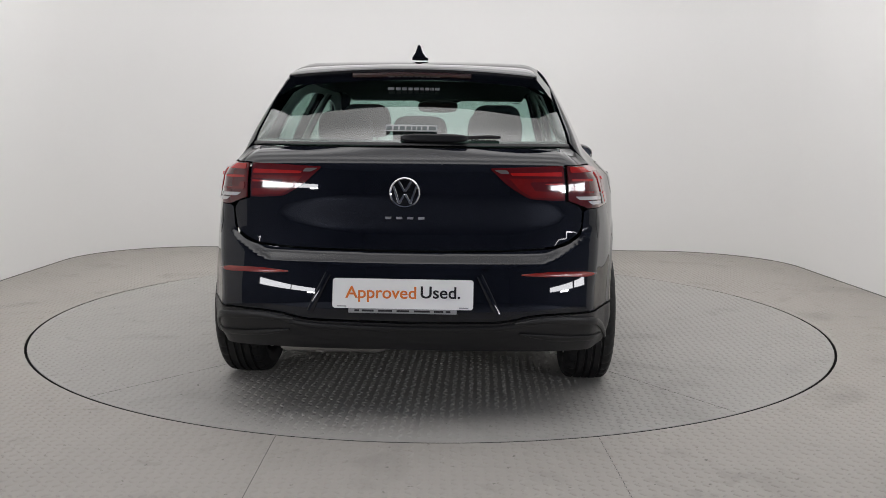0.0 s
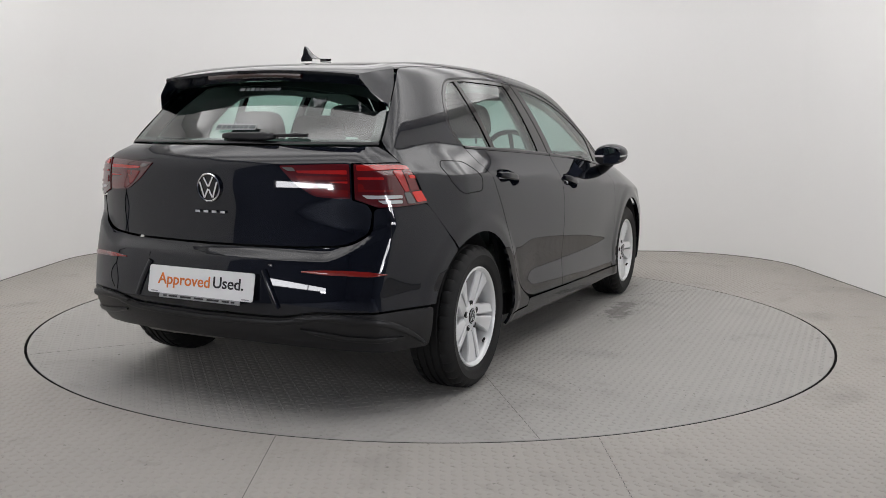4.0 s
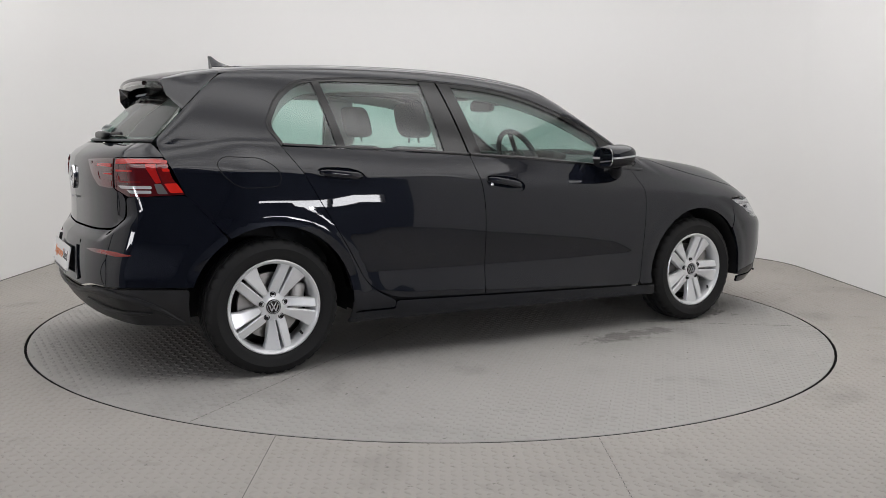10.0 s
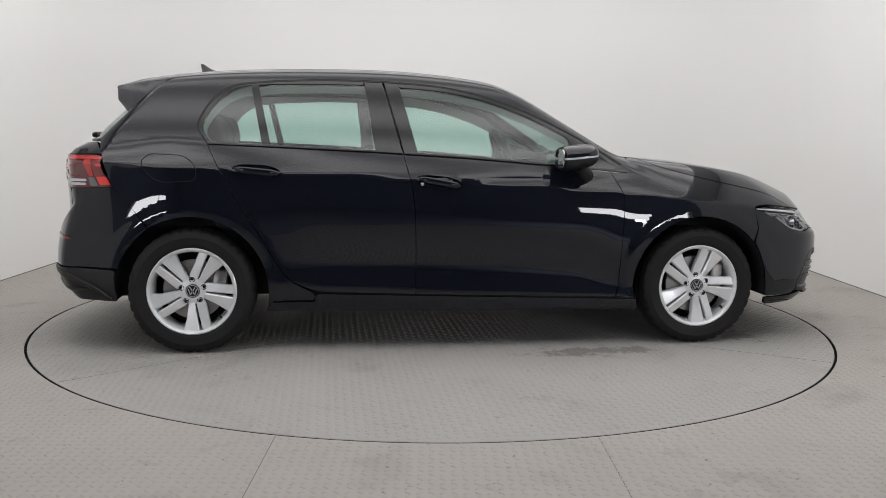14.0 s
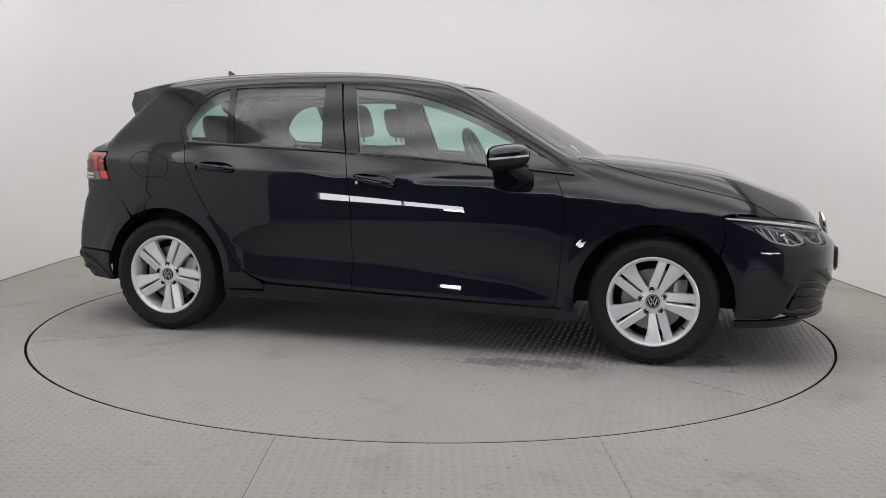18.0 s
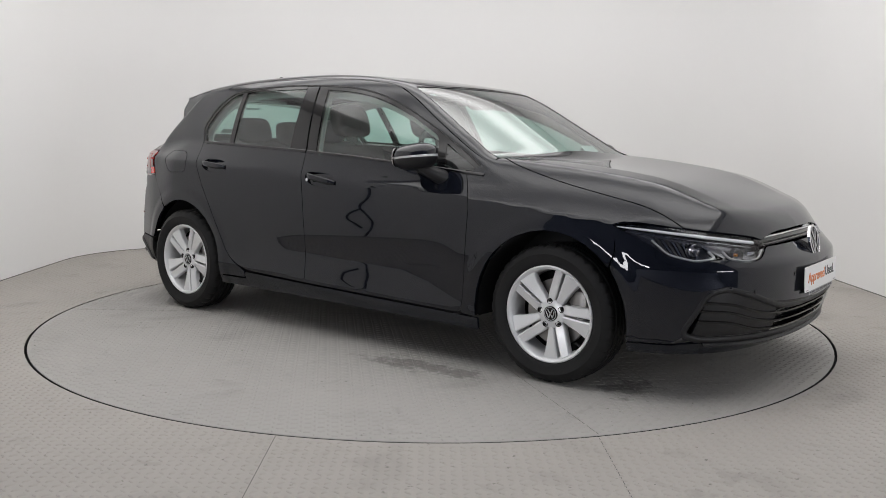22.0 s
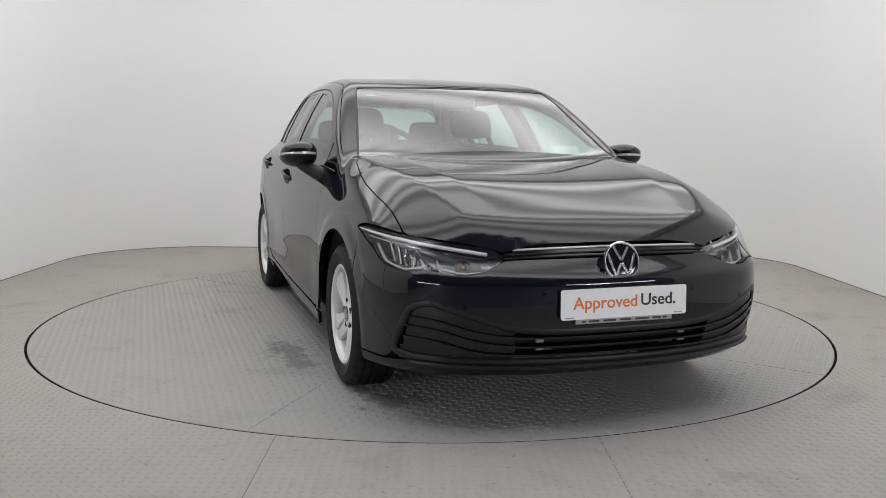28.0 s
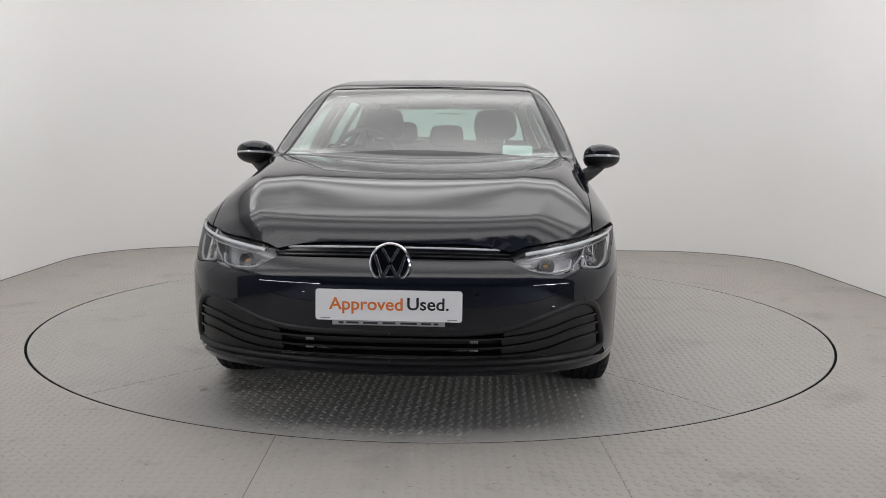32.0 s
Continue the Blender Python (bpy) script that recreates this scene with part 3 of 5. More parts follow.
# shadow gap where the wall meets the floor
bm = bmesh.new()
path = [(-RX, OPEN_Y)] + [(-RX + RC - RC * math.cos(a), RY - RC + RC * math.sin(a)) for a in np.linspace(0, math.pi / 2, 24)]
path += [(-x, y) for x, y in path[::-1]]
inn = [Vector((x * 0.9975, y * 0.9975 if y > 0 else y, 0.0008)) for x, y in path]
lo, hi = [bm.verts.new(q) for q in inn], [bm.verts.new((x * 0.9995, y * 0.9995, 0.007)) for x, y in path]
for i in range(len(path) - 1):
    bm.faces.new((lo[i], lo[i + 1], hi[i + 1], hi[i]))
tagged(part("trim", bm, JOINT, None), "dark joint between wall and floor", "trim", kind="structure")


def wall_lamp(sx, y, z, length, height, watts):
    """A strip lamp on the hall's side wall: housing, cover and its light."""
    base = new("strip_lamp")
    tagged(base, "long white strip lamp on the dark hall wall", "strip lamp", group="strip lamps in the hall")
    bm = bmesh.new()
    box(bm, length + 0.06, height + 0.05, 0.05, pose(0, 0, 0.03), 0.01)
    part("housing", bm, WALLP, base, smooth=False)
    bm = bmesh.new()
    box(bm, length, height, 0.012, pose(0, 0, -0.002))
    part("cover", bm, TUBE, base, smooth=False)
    m = pose(sx * 3.34, y, z) @ pose(0, 0, 0, 90, 0, 90 if sx < 0 else -90) @ pose(0, 0, 0, 180)
    base.matrix_basis = m
    d = bpy.data.lights.new("strip_light", "AREA")
    d.shape, d.size, d.size_y, d.energy, d.color = "RECTANGLE", length, height, watts, (0.96, 0.96, 1.0)
    ob = new("strip_light", d)
    ob.matrix_basis = m @ pose(0, 0, -0.012)


TUBE = mat("strip_cover", (0.8, 0.8, 0.8), 0.4, emit=(0.96, 0.96, 1.0), power=4.0)
for sx, y, z, length, height, watts in ((1, -4.05, 0.94, 0.65, 0.29, 8), (1, -5.42, 0.94, 1.85, 0.29, 22), (1, -5.1, 0.74, 0.60, 0.10, 12),
                                         (-1, -5.05, 0.94, 1.75, 0.29, 21), (-1, -6.85, 0.94, 1.70, 0.29, 20), (-1, -7.4, 0.74, 0.60, 0.10, 12)):
    wall_lamp(sx, y, z, length, height, watts)


def power_cable():
    """A black cable that hangs in bends down the side wall, with a loose loop."""
    bm = bmesh.new()
    x = -RX + 0.02
    pts = [(x + 0.01 * math.sin(9 * z), -1.34 + 0.05 * math.sin(3.1 * z + 0.6) + 0.02 * math.sin(11 * z), z) for z in np.linspace(2.6, 0.62, 34)]
    tube(bm, pts, 0.014, 8)
    base = part("power_cable", bm, TRIM, None)
    tagged(base, "black power cable hanging down the white booth wall", "cable")
    for k, (w, low) in enumerate(((0.13, 0.18), (-0.10, 0.012))):
        bm = bmesh.new()
        loop = [(x + 0.004 * k, -1.34 + 0.05 * math.sin(3.1 * 0.62 + 0.6) + 0.02 * math.sin(11 * 0.62) + w * math.sin(math.pi * t) + 0.03 * t, 0.62 - (0.62 - low) * t) for t in np.linspace(0, 1, 14)]
        tube(bm, loop, 0.012, 8)
        part("cable_end", bm, TRIM, base)


power_cable()

# the turntable
def turntable():
    base = new("turntable")
    tagged(base, "round grey tread plate turntable set flush in the floor", "turntable")
    bm = bmesh.new()
    lathe(bm, [(0.0001, 0.0), (1.0, 0.0), (2.0, 0.0), (2.2478, 0.0), (2.2498, -0.003), (2.2498, -0.05), (0.0001, -0.05)], 160)
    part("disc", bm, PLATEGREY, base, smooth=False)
    lugs("tread_pattern", lambda x, y: np.hypot(x, y) < 2.232, base, "raised bars of the turntable's tread plate", "stuff")
    for a in (36, -36):
        c, s = math.cos(radians(a)), math.sin(radians(a))
        seam(base, -2.24 * c, -2.24 * s, 2.24 * c, 2.24 * s, 0.002)
    bm = bmesh.new()
    lathe(bm, [(2.2502, -0.0025), (2.2505, -0.045), (2.2623, -0.045), (2.2627, -0.003)], 160)
    part("ring_gap", bm, GAP, base, "dark gap round the turntable", smooth=False)
    return base


table = turntable()
# ------------------------------------------------------------------ the car
car = new("car")
tagged(car, "black five-door hatchback car on silver alloy wheels standing on the turntable", "car")


def arc_pts(cx, cz, r, a0, a1, n):
    return [(cx + r * math.cos(radians(a0 + (a1 - a0) * k / n)), cz + r * math.sin(radians(a0 + (a1 - a0) * k / n))) for k in range(n + 1)]


def rear_pts(L):
    return [to_uv("rear", q[:3]) + tuple(q[3:]) for q in L]


def front_pts(L):
    return [to_uv("front", q[:3]) + tuple(q[3:]) for q in L]


def sym(L):
    return L + [(-u, *r) for u, *r in L[::-1]]


def mirrored(L):
    return L + [(x, -y, *r) for x, y, *r in L[::-1] if abs(y) > 1e-6]


# outlines in the side view (x, z[, corner radius])
DLO_TOP = [(0.075, 1.034, 0.02), (0.012, 1.125, 0.05), (0.085, 1.262, 0.06), (0.19, 1.338, 0.06), (0.381, 1.359, 0.1), (0.661, 1.371, 0.15), (0.949, 1.367, 0.15), (1.247, 1.346, 0.15), (1.462, 1.304, 0.12),
           (1.682, 1.226, 0.1), (1.877, 1.133, 0.1), (2.077, 1.025, 0.1), (2.25, 0.915, 0.01)]
ARCH_R = arc_pts(0.0, 0.308, 0.374, 192, -12, 20)
ARCH_F = arc_pts(2.62, 0.308, 0.376, 190, -25, 20)
TAIL_EDGE = [(-0.233, 1.284, 0.05), (-0.325, 1.193, 0.1), (-0.455, 1.06, 0.06), (-0.455, 1.02, 0.05), (-0.375, 0.824, 0.01), (-0.277, 0.717, 0.1), (-0.196, 0.630, 0.003)]


HANDLES = ((0.322, 0.900, -0.010), (1.226, 0.850, -0.018))      # x, z and fall of each door handle


def handle_outline(x, z, dz):
    """The oval of a door handle's recess in the side view."""
    return np.array([(x + 0.118 * math.copysign(abs(math.cos(a)) ** 0.75, math.cos(a)), z + dz * math.cos(a) + 0.037 * math.copysign(abs(math.sin(a)) ** 0.8, math.sin(a))) for a in np.linspace(0, 2 * math.pi, 32, endpoint=False)])


def body_side(s):
    door_front = [(2.155, 0.262, 0.04), (2.168, 0.317, 0.05), (2.187, 0.622, 0.1), (2.193, 0.788, 0.05), (2.13, 0.912, 0.002)]
    door_mid = [(1.047, 0.990, 0.002), (1.098, 0.778, 0.1), (1.106, 0.55, 0.1), (1.106, 0.290, 0.012)]
    fd = panel("front_door", "side", door_front + [(1.844, 0.936, 0.1), (1.377, 0.972, 0.1)] + door_mid, PAINT, car, s, uv=True, holes=[handle_outline(*HANDLES[1])])
    rear_edge = [(0.075, 1.032, 0.002), (0.222, 0.769, 0.1), (0.335, 0.589, 0.1), (0.455, 0.372, 0.08), (0.60, 0.308, 0.08)]
    rd = panel("rear_door", "side", door_mid[::-1] + [(0.933, 0.998, 0.1), (0.495, 1.017, 0.1)] + rear_edge, PAINT, car, s, uv=True, holes=[handle_outline(*HANDLES[0])])
    wing = [(2.13, 0.912, 0.002), (2.193, 0.788, 0.05), (2.187, 0.622, 0.1), (2.168, 0.317, 0.05), (2.155, 0.262, 0.03), (2.250, 0.262, 0.005)]
    wing += ARCH_F[1:15] + [(2.935, 0.62, 0.02), (2.917, 0.732, 0.008)] + [(x, z, 0.01) for x, z in LAMP_LINE + WING_TOP]
    panel("front_wing", "side", wing, PAINT, car, s, uv=True, step=0.016, gap=0.0012)
    q = [(2.250, 0.925, 0.004)] + RAIL + TAIL_EDGE + ARCH_R[8:] + [(0.40, 0.262, 0.01), (0.60, 0.262, 0.02), (0.60, 0.300, 0.02)] + rear_edge[::-1][1:-1] + DLO_TOP[:-1] + [(2.25, 0.914, 0.01)]
    sf = panel("side_frame", "side", q, PAINT, car, s, uv=True, step=0.018)
    sill = [(0.355, 0.205, 0.01), (2.27, 0.195, 0.01), (2.265, 0.255, 0.01), (2.155, 0.255, 0.01), (1.106, 0.284, 0.1), (0.60, 0.298, 0.03), (0.60, 0.256, 0.01), (0.385, 0.256, 0.01)]
    panel("sill", "side", sill, PAINT, car, s, uv=True)
    # side windows
    kw = dict(uv=True, step=0.05, thick=0.004)
    FG_TOP = [(1.035, 1.336), (1.247, 1.322, 0.1), (1.462, 1.281, 0.1), (1.682, 1.202, 0.1), (1.915, 1.086, 0.03)]
    fg = [(1.125, 0.985, 0.004)] + FG_TOP + [(1.955, 0.936, 0.01), (1.844, 0.945, 0.1), (1.377, 0.980, 0.1)]
    panel("front_door_glass", "side", fg, GLASS, fd, s, offset=-0.007, gap=-0.006, **kw)
    rg = [(0.905, 1.010, 0.004), (0.855, 1.346, 0.02), (0.661, 1.347, 0.1), (0.40, 1.336, 0.01), (0.318, 1.326, 0.01), (0.385, 1.030, 0.01)]
    panel("rear_door_glass", "side", rg, GLASS, rd, s, offset=-0.007, gap=-0.006, **kw)
    qg = [(0.345, 1.036, 0.01), (0.285, 1.336, 0.02), (0.205, 1.322, 0.04), (0.108, 1.246, 0.05), (0.040, 1.125, 0.04), (0.098, 1.044, 0.01)]
    panel("quarter_glass", "side", qg, GLASS, rd, s, offset=-0.007, gap=-0.006, **kw)
    tri = [(1.985, 0.932, 0.01), (1.968, 1.050, 0.02), (2.185, 0.926, 0.01)]
    panel("mirror_window", "side", tri, DARKGLASS, fd, s, offset=-0.005, gap=0.0, **kw)
    # pillar covers and window frames
    kw = dict(uv=True, step=0.03, thick=0.02, offset=-0.003)
    panel("pillar_cover", "side", [(1.052, 0.985, 0.002), (0.957, 1.362, 0.004), (1.035, 1.358, 0.004), (1.128, 0.980, 0.002)], GLOSS, fd, s, gap=0.003, **kw)
    panel("pillar_cover", "side", [(0.905, 1.004, 0.002), (0.855, 1.364, 0.004), (0.952, 1.362, 0.004), (1.046, 0.988, 0.002)], GLOSS, rd, s, gap=0.003, **kw)
    panel("window_divider", "side", [(0.345, 1.026, 0.002), (0.283, 1.34, 0.004), (0.318, 1.345, 0.004), (0.387, 1.026, 0.002)], GLOSS, rd, s, gap=0.0, **kw)
    ft = [(1.035, 1.360, 0.01), (1.247, 1.344, 0.1), (1.462, 1.302, 0.1), (1.682, 1.224, 0.1), (1.877, 1.131, 0.1), (2.077, 1.023, 0.1), (2.235, 0.918, 0.01), (2.185, 0.924, 0.01), (1.975, 1.052, 0.01), (1.99, 0.93, 0.01), (1.95, 0.93, 0.01)] + FG_TOP[::-1]
    panel("window_frame", "side", ft, GLOSS, fd, s, gap=0.001, **kw)
    rt = [(0.855, 1.368, 0.01), (0.661, 1.369, 0.1), (0.381, 1.357, 0.1), (0.19, 1.336, 0.06), (0.085, 1.260, 0.06), (0.014, 1.125, 0.05), (0.075, 1.036, 0.02), (0.098, 1.036, 0.01), (0.040, 1.125, 0.04), (0.108, 1.246, 0.05), (0.205, 1.322, 0.04), (0.285, 1.336, 0.02), (0.40, 1.343, 0.01), (0.661, 1.347, 0.1), (0.855, 1.346, 0.01)]
    panel("window_frame", "side", rt, GLOSS, rd, s, gap=0.001, **kw)
    ribbon("belt_moulding", "side", [(0.085, 1.038), (0.495, 1.022), (0.933, 1.003), (1.043, 0.997)], 0.016, 0.005, GLOSS, rd, s, -0.001)
    ribbon("belt_moulding", "side", [(1.053, 0.996), (1.377, 0.978), (1.844, 0.942), (2.225, 0.908)], 0.016, 0.005, GLOSS, fd, s, -0.001)
    ribbon("window_seal", "side", [(0.08, 1.036), (0.014, 1.125, 0.05), (0.087, 1.261, 0.06), (0.19, 1.337, 0.06), (0.381, 1.358, 0.1), (0.661, 1.370, 0.15), (0.949, 1.366, 0.15), (1.247, 1.345, 0.15), (1.462, 1.303, 0.12), (1.682, 1.225, 0.1), (1.877, 1.132, 0.1), (2.077, 1.024, 0.1), (2.235, 0.917)], 0.009, 0.002, TRIM, sf, s, -0.003, r=0.05)
    # inside faces
    dc = [(0.40, 0.35, 0.02), (2.12, 0.35, 0.02), (2.12, 0.90, 0.02), (1.377, 0.955, 0.1), (0.95, 0.985, 0.1), (0.10, 1.02, 0.02), (0.30, 0.66, 0.1)]
    panel("door_card", "side", dc, DASH, car, s, uv=True, step=0.08, offset=-0.07, thick=0.02)
    pin = [(2.13, 1.02, 0.05), (1.75, 1.235, 0.1), (1.30, 1.372, 0.1), (0.68, 1.395, 0.1), (0.1, 1.37, 0.1), (-0.10, 1.33, 0.02), (-0.27, 1.195, 0.05), (-0.38, 1.04, 0.02), (0.09, 1.04, 0.02), (0.05, 1.125, 0.05), (0.12, 1.235, 0.06), (0.22, 1.30, 0.06), (0.381, 1.322, 0.1), (0.661, 1.335, 0.1), (0.949, 1.33, 0.1), (1.247, 1.305, 0.1), (1.462, 1.265, 0.1), (1.682, 1.188, 0.1), (1.95, 1.05, 0.05)]
    panel("pillar_trim", "side", pin, LINER, car, s, uv=True, step=0.05, offset=-0.05, thick=0.01, label="light grey inner pillar and roof rail trim")
    bp = [(0.90, 0.98, 0.01), (0.87, 1.35, 0.01), (1.03, 1.35, 0.01), (1.13, 0.96, 0.01)]
    panel("pillar_trim", "side", bp, LINER, car, s, uv=True, step=0.05, offset=-0.05, thick=0.01)
    # fuel flap only on the car's right
    if s < 0:
        ribbon("fuel_flap", "side", [(-0.238, 0.95, 0.03), (-0.20, 0.985, 0.03), (-0.03, 0.979, 0.05), (0.035, 0.925, 0.04), (0.032, 0.855, 0.04), (-0.15, 0.848, 0.05), (-0.215, 0.905, 0.04)], 0.0035, 0.0006, GAP, sf, s, 0.0004, closed=True, label="dark shut line of the fuel flap")


# bonnet, roof, screens
HL_TOP = [(3.395, 0.43, 0.660, 0.02), (3.36, 0.47, 0.676, 0.03), (3.27, 0.57, 0.694, 0.05), (3.12, 0.70, 0.718, 0.06), (2.99, 0.79, 0.735, 0.05)]
LAMP_TOP = dense(np.array([(u, v + 0.004) for u, v, *_ in front_pts(HL_TOP[::-1][1:])]), 0.02, False)
NOSE = lift("front", [tuple(q) for q in LAMP_TOP] + front_pts([(3.40, 0.36, 0.680), (3.40, 0.30, 0.688), (3.41, 0.15, 0.693), (3.41, 0.0, 0.695)]))[0]
bon = [(2.262, 0.3, 0.1), (2.24, 0.60, 0.05), (2.255, 0.675, 0.02), (2.33, 0.722, 0.05), (2.62, 0.758, 0.1), (2.86, 0.760, 0.1)] + [(float(p[0]), float(p[1]), 0.008) for p in NOSE]
shut = dense(fillet([q for q in bon[2:7]], 0.05, False), 0.03, False)
WING_TOP = [(float(p[0]), float(p[2])) for p in lift("top", shut + np.array([0.0, 0.001]))[0]][::-1]
LAMP_LINE = [(float(p[0]), float(p[2])) for p in lift("front", front_pts([(2.94, 0.82, 0.742), (2.99, 0.79, 0.741), (3.05, 0.75, 0.733)]))[0]]
DARKGLASS = glass_mat("smoked_glass", (0.10, 0.12, 0.12))


def shoulder_line(xs, want):
    """Where the surface, going outward at each x, has turned this far to the side."""
    out = []
    for x in xs:
        ys = np.linspace(0.42, 0.80, 381)
        p, n = lift("top", np.stack([0 * ys + x, ys], 1))
        k = int(np.argmax((n[:, 1] > want) & (p[:, 2] > 0.9)))
        out.append(tuple(float(c) for c in p[k]))
    return out


RAIL3 = shoulder_line([2.24, 2.19, 2.13, 2.04, 1.95, 1.85, 1.75, 1.65, 1.58], 0.50) + shoulder_line([1.50, 1.40, 1.30, 1.15, 1.0, 0.84, 0.68, 0.53, 0.38, 0.24, 0.1, -0.02, -0.14], 0.52)
RAIL = [(q[0], q[2], 0.05) for q in RAIL3]
both_sides = (-1, 1)
for s in both_sides:
    body_side(s)
bonnet = panel("bonnet", "top", mirrored(bon), PAINT, car, uv=True, step=0.02, gap=0.0016)
def pillar_y(x):
    """Half width of the windscreen."""
    return 0.552 + (x - 1.594) * 0.215


roof = [(1.628, 0.3, 0.1), (1.599, pillar_y(1.599) - 0.01, 0.03)] + [(x, pillar_y(x) + 0.003, 0.1) for x in (1.68, 1.85, 2.05)] + [(2.236, 0.695, 0.01), (2.243, 0.773, 0.004)] + [(q[0], q[1] + 0.002, 0.05) for q in RAIL3[1:8]] + [(q[0], q[1] - 0.001, 0.05) for q in RAIL3[8:-1]] + [(-0.14, RAIL3[-1][1] - 0.001, 0.01), (-0.19, 0.3, 0.1)]
roof_ob = panel("roof", "top", mirrored(roof), PAINT, car, uv=True)
for s in both_sides:
    ribbon("roof_strip", "top", [(q[0], q[1] - 0.001) for q in RAIL3[8:]], 0.010, 0.0015, TRIM, roof_ob, s, -0.002)
headl = [(1.58, 0.3, 0.1), (1.55, 0.53, 0.02), (1.0, 0.60, 0.1), (0.4, 0.58, 0.1), (-0.1, 0.52, 0.02), (-0.16, 0.3, 0.1)]
panel("headlining", "top", mirrored(headl), LINER_SHADE, car, uv=True, offset=-0.055, step=0.06, thick=0.01, label="light grey headlining, coloured dark for the shade under the roof")
ws = [(2.385, 0.0, 0.2), (2.34, 0.4, 0.2), (2.25, 0.690, 0.01)] + [(x, pillar_y(x) - 0.004, 0.1) for x in (2.05, 1.85, 1.68)] + [(1.608, pillar_y(1.608) - 0.006, 0.03), (1.640, 0.3, 0.1), (1.655, 0.0, 0.1)]
screen = panel("windscreen", "top", ws + [(x, -y, *r) for x, y, *r in ws[1:-1][::-1]], SCREEN, car, uv=True, offset=-0.003, thick=0.004, step=0.05)
band = [(2.30, 0.0, 0.2), (2.26, 0.4, 0.2), (2.165, 0.655, 0.02), (2.225, 0.672, 0.02), (2.34, 0.4, 0.2), (2.385, 0.0, 0.2)]
panel("screen_band", "top", band[1:] + [(x, -y, *r) for x, y, *r in band[1:-1][::-1]] + band[:1], GLOSS, screen, uv=True, offset=-0.012, thick=0.004, step=0.05)
panel("sensor_panel", "top", [(1.645, 0.19, 0.02), (1.70, 0.15, 0.05), (1.74, 0.08, 0.04), (1.77, 0.04, 0.02), (1.77, -0.04, 0.02), (1.74, -0.08, 0.04), (1.70, -0.15, 0.05), (1.645, -0.19, 0.02)], DASH, screen, uv=True, offset=-0.014, thick=0.006, step=0.04, label="dark sensor housing at the top of the windscreen")
for s in both_sides:
    ribbon("screen_trim", "top", [(x, pillar_y(x)) for x in (2.236, 2.05, 1.85, 1.68, 1.605)], 0.013, 0.002, TRIM, screen, s, -0.004)
ribbon("screen_trim", "top", [(1.602, 0.545), (1.635, 0.3, 0.1), (1.65, 0.0, 0.1), (1.635, -0.3, 0.1), (1.602, -0.545)], 0.012, 0.002, TRIM, screen, 1, -0.002)
panel("scuttle_panel", "top", [(2.20, 0.70, 0.01), (2.42, 0.66, 0.02), (2.45, 0.0, 0.1), (2.42, -0.66, 0.02), (2.20, -0.70, 0.01), (2.32, 0.0, 0.2)], TRIM, car, uv=True, offset=-0.022, thick=0.01, step=0.05)

# tail: the quarter's edge in the rear view
EDGE3 = [tuple(float(c) for c in q) for q in lift("side", [(-0.14, RAIL3[-1][2]), (-0.233, 1.284), (-0.325, 1.193), (-0.455, 1.06), (-0.455, 1.02), (-0.436, 0.978), (-0.375, 0.828)])[0]]
rgl = sym(rear_pts([(-0.60, 0.001, 1.044, 0.1), (-0.56, 0.35, 1.044, 0.1), (EDGE3[3][0] - 0.002, EDGE3[3][1] - 0.004, 1.048, 0.03), (EDGE3[2][0] - 0.002, EDGE3[2][1] - 0.004, 1.195, 0.03), (EDGE3[1][0] - 0.01, EDGE3[1][1] - 0.02, 1.275, 0.03), (-0.33, 0.30, 1.312, 0.1), (-0.33, 0.001, 1.318, 0.1)]))
rear_window = panel("rear_window", "rear", rgl, REARGLASS, car, uv=True, offset=-0.003, thick=0.004, step=0.05)
for s in both_sides:
    ribbon("window_border", "rear", rear_pts([(-0.476, 0.602, 1.052), (-0.335, 0.562, 1.19), (-0.26, 0.53, 1.27)]), 0.03, 0.003, GLOSS, rear_window, s, -0.013)
ribbon("window_border", "rear", rear_pts([(-0.478, 0.60, 1.063), (-0.56, 0.35, 1.060), (-0.60, 0.001, 1.060), (-0.56, -0.35, 1.060), (-0.478, -0.60, 1.063)]), 0.035, 0.003, GLOSS, rear_window, 1, -0.013)
ribbon("window_seal", "rear", rear_pts([(EDGE3[3][0], EDGE3[3][1] - 0.006, 1.050), (-0.56, 0.35, 1.050), (-0.60, 0.001, 1.050), (-0.56, -0.35, 1.050), (EDGE3[3][0], 0.006 - EDGE3[3][1], 1.050)]), 0.016, 0.003, TRIM, rear_window, 1, 0.0)
hat = sym(rear_pts([(-0.70, 0.001, 0.655, 0.1), (-0.66, 0.42, 0.659, 0.1), (-0.60, 0.57, 0.672, 0.08), (-0.56, 0.638, 0.72, 0.03), (-0.555, 0.645, 0.80, 0.02), (-0.57, 0.628, 0.828, 0.01), (-0.60, 0.588, 0.842, 0.005), (-0.60, 0.583, 0.977, 0.004), (EDGE3[5][0], EDGE3[5][1], 0.980, 0.005), (EDGE3[4][0], EDGE3[4][1] - 0.002, 1.02, 0.03), (EDGE3[3][0] - 0.003, EDGE3[3][1] - 0.008, 1.041, 0.01), (-0.56, 0.35, 1.038, 0.1), (-0.60, 0.001, 1.038, 0.1)]))
tailgate = panel("tailgate", "rear", hat, PAINT, car, uv=True)
BUMPER_EDGE = [(*[float(c) for c in q], 0.02) for q in lift("side", [(-0.354, 0.425)] + arc_pts(0.0, 0.308, 0.374, 160, 122.5, 5) + [(-0.274, 0.716), (-0.371, 0.822)])[0]]
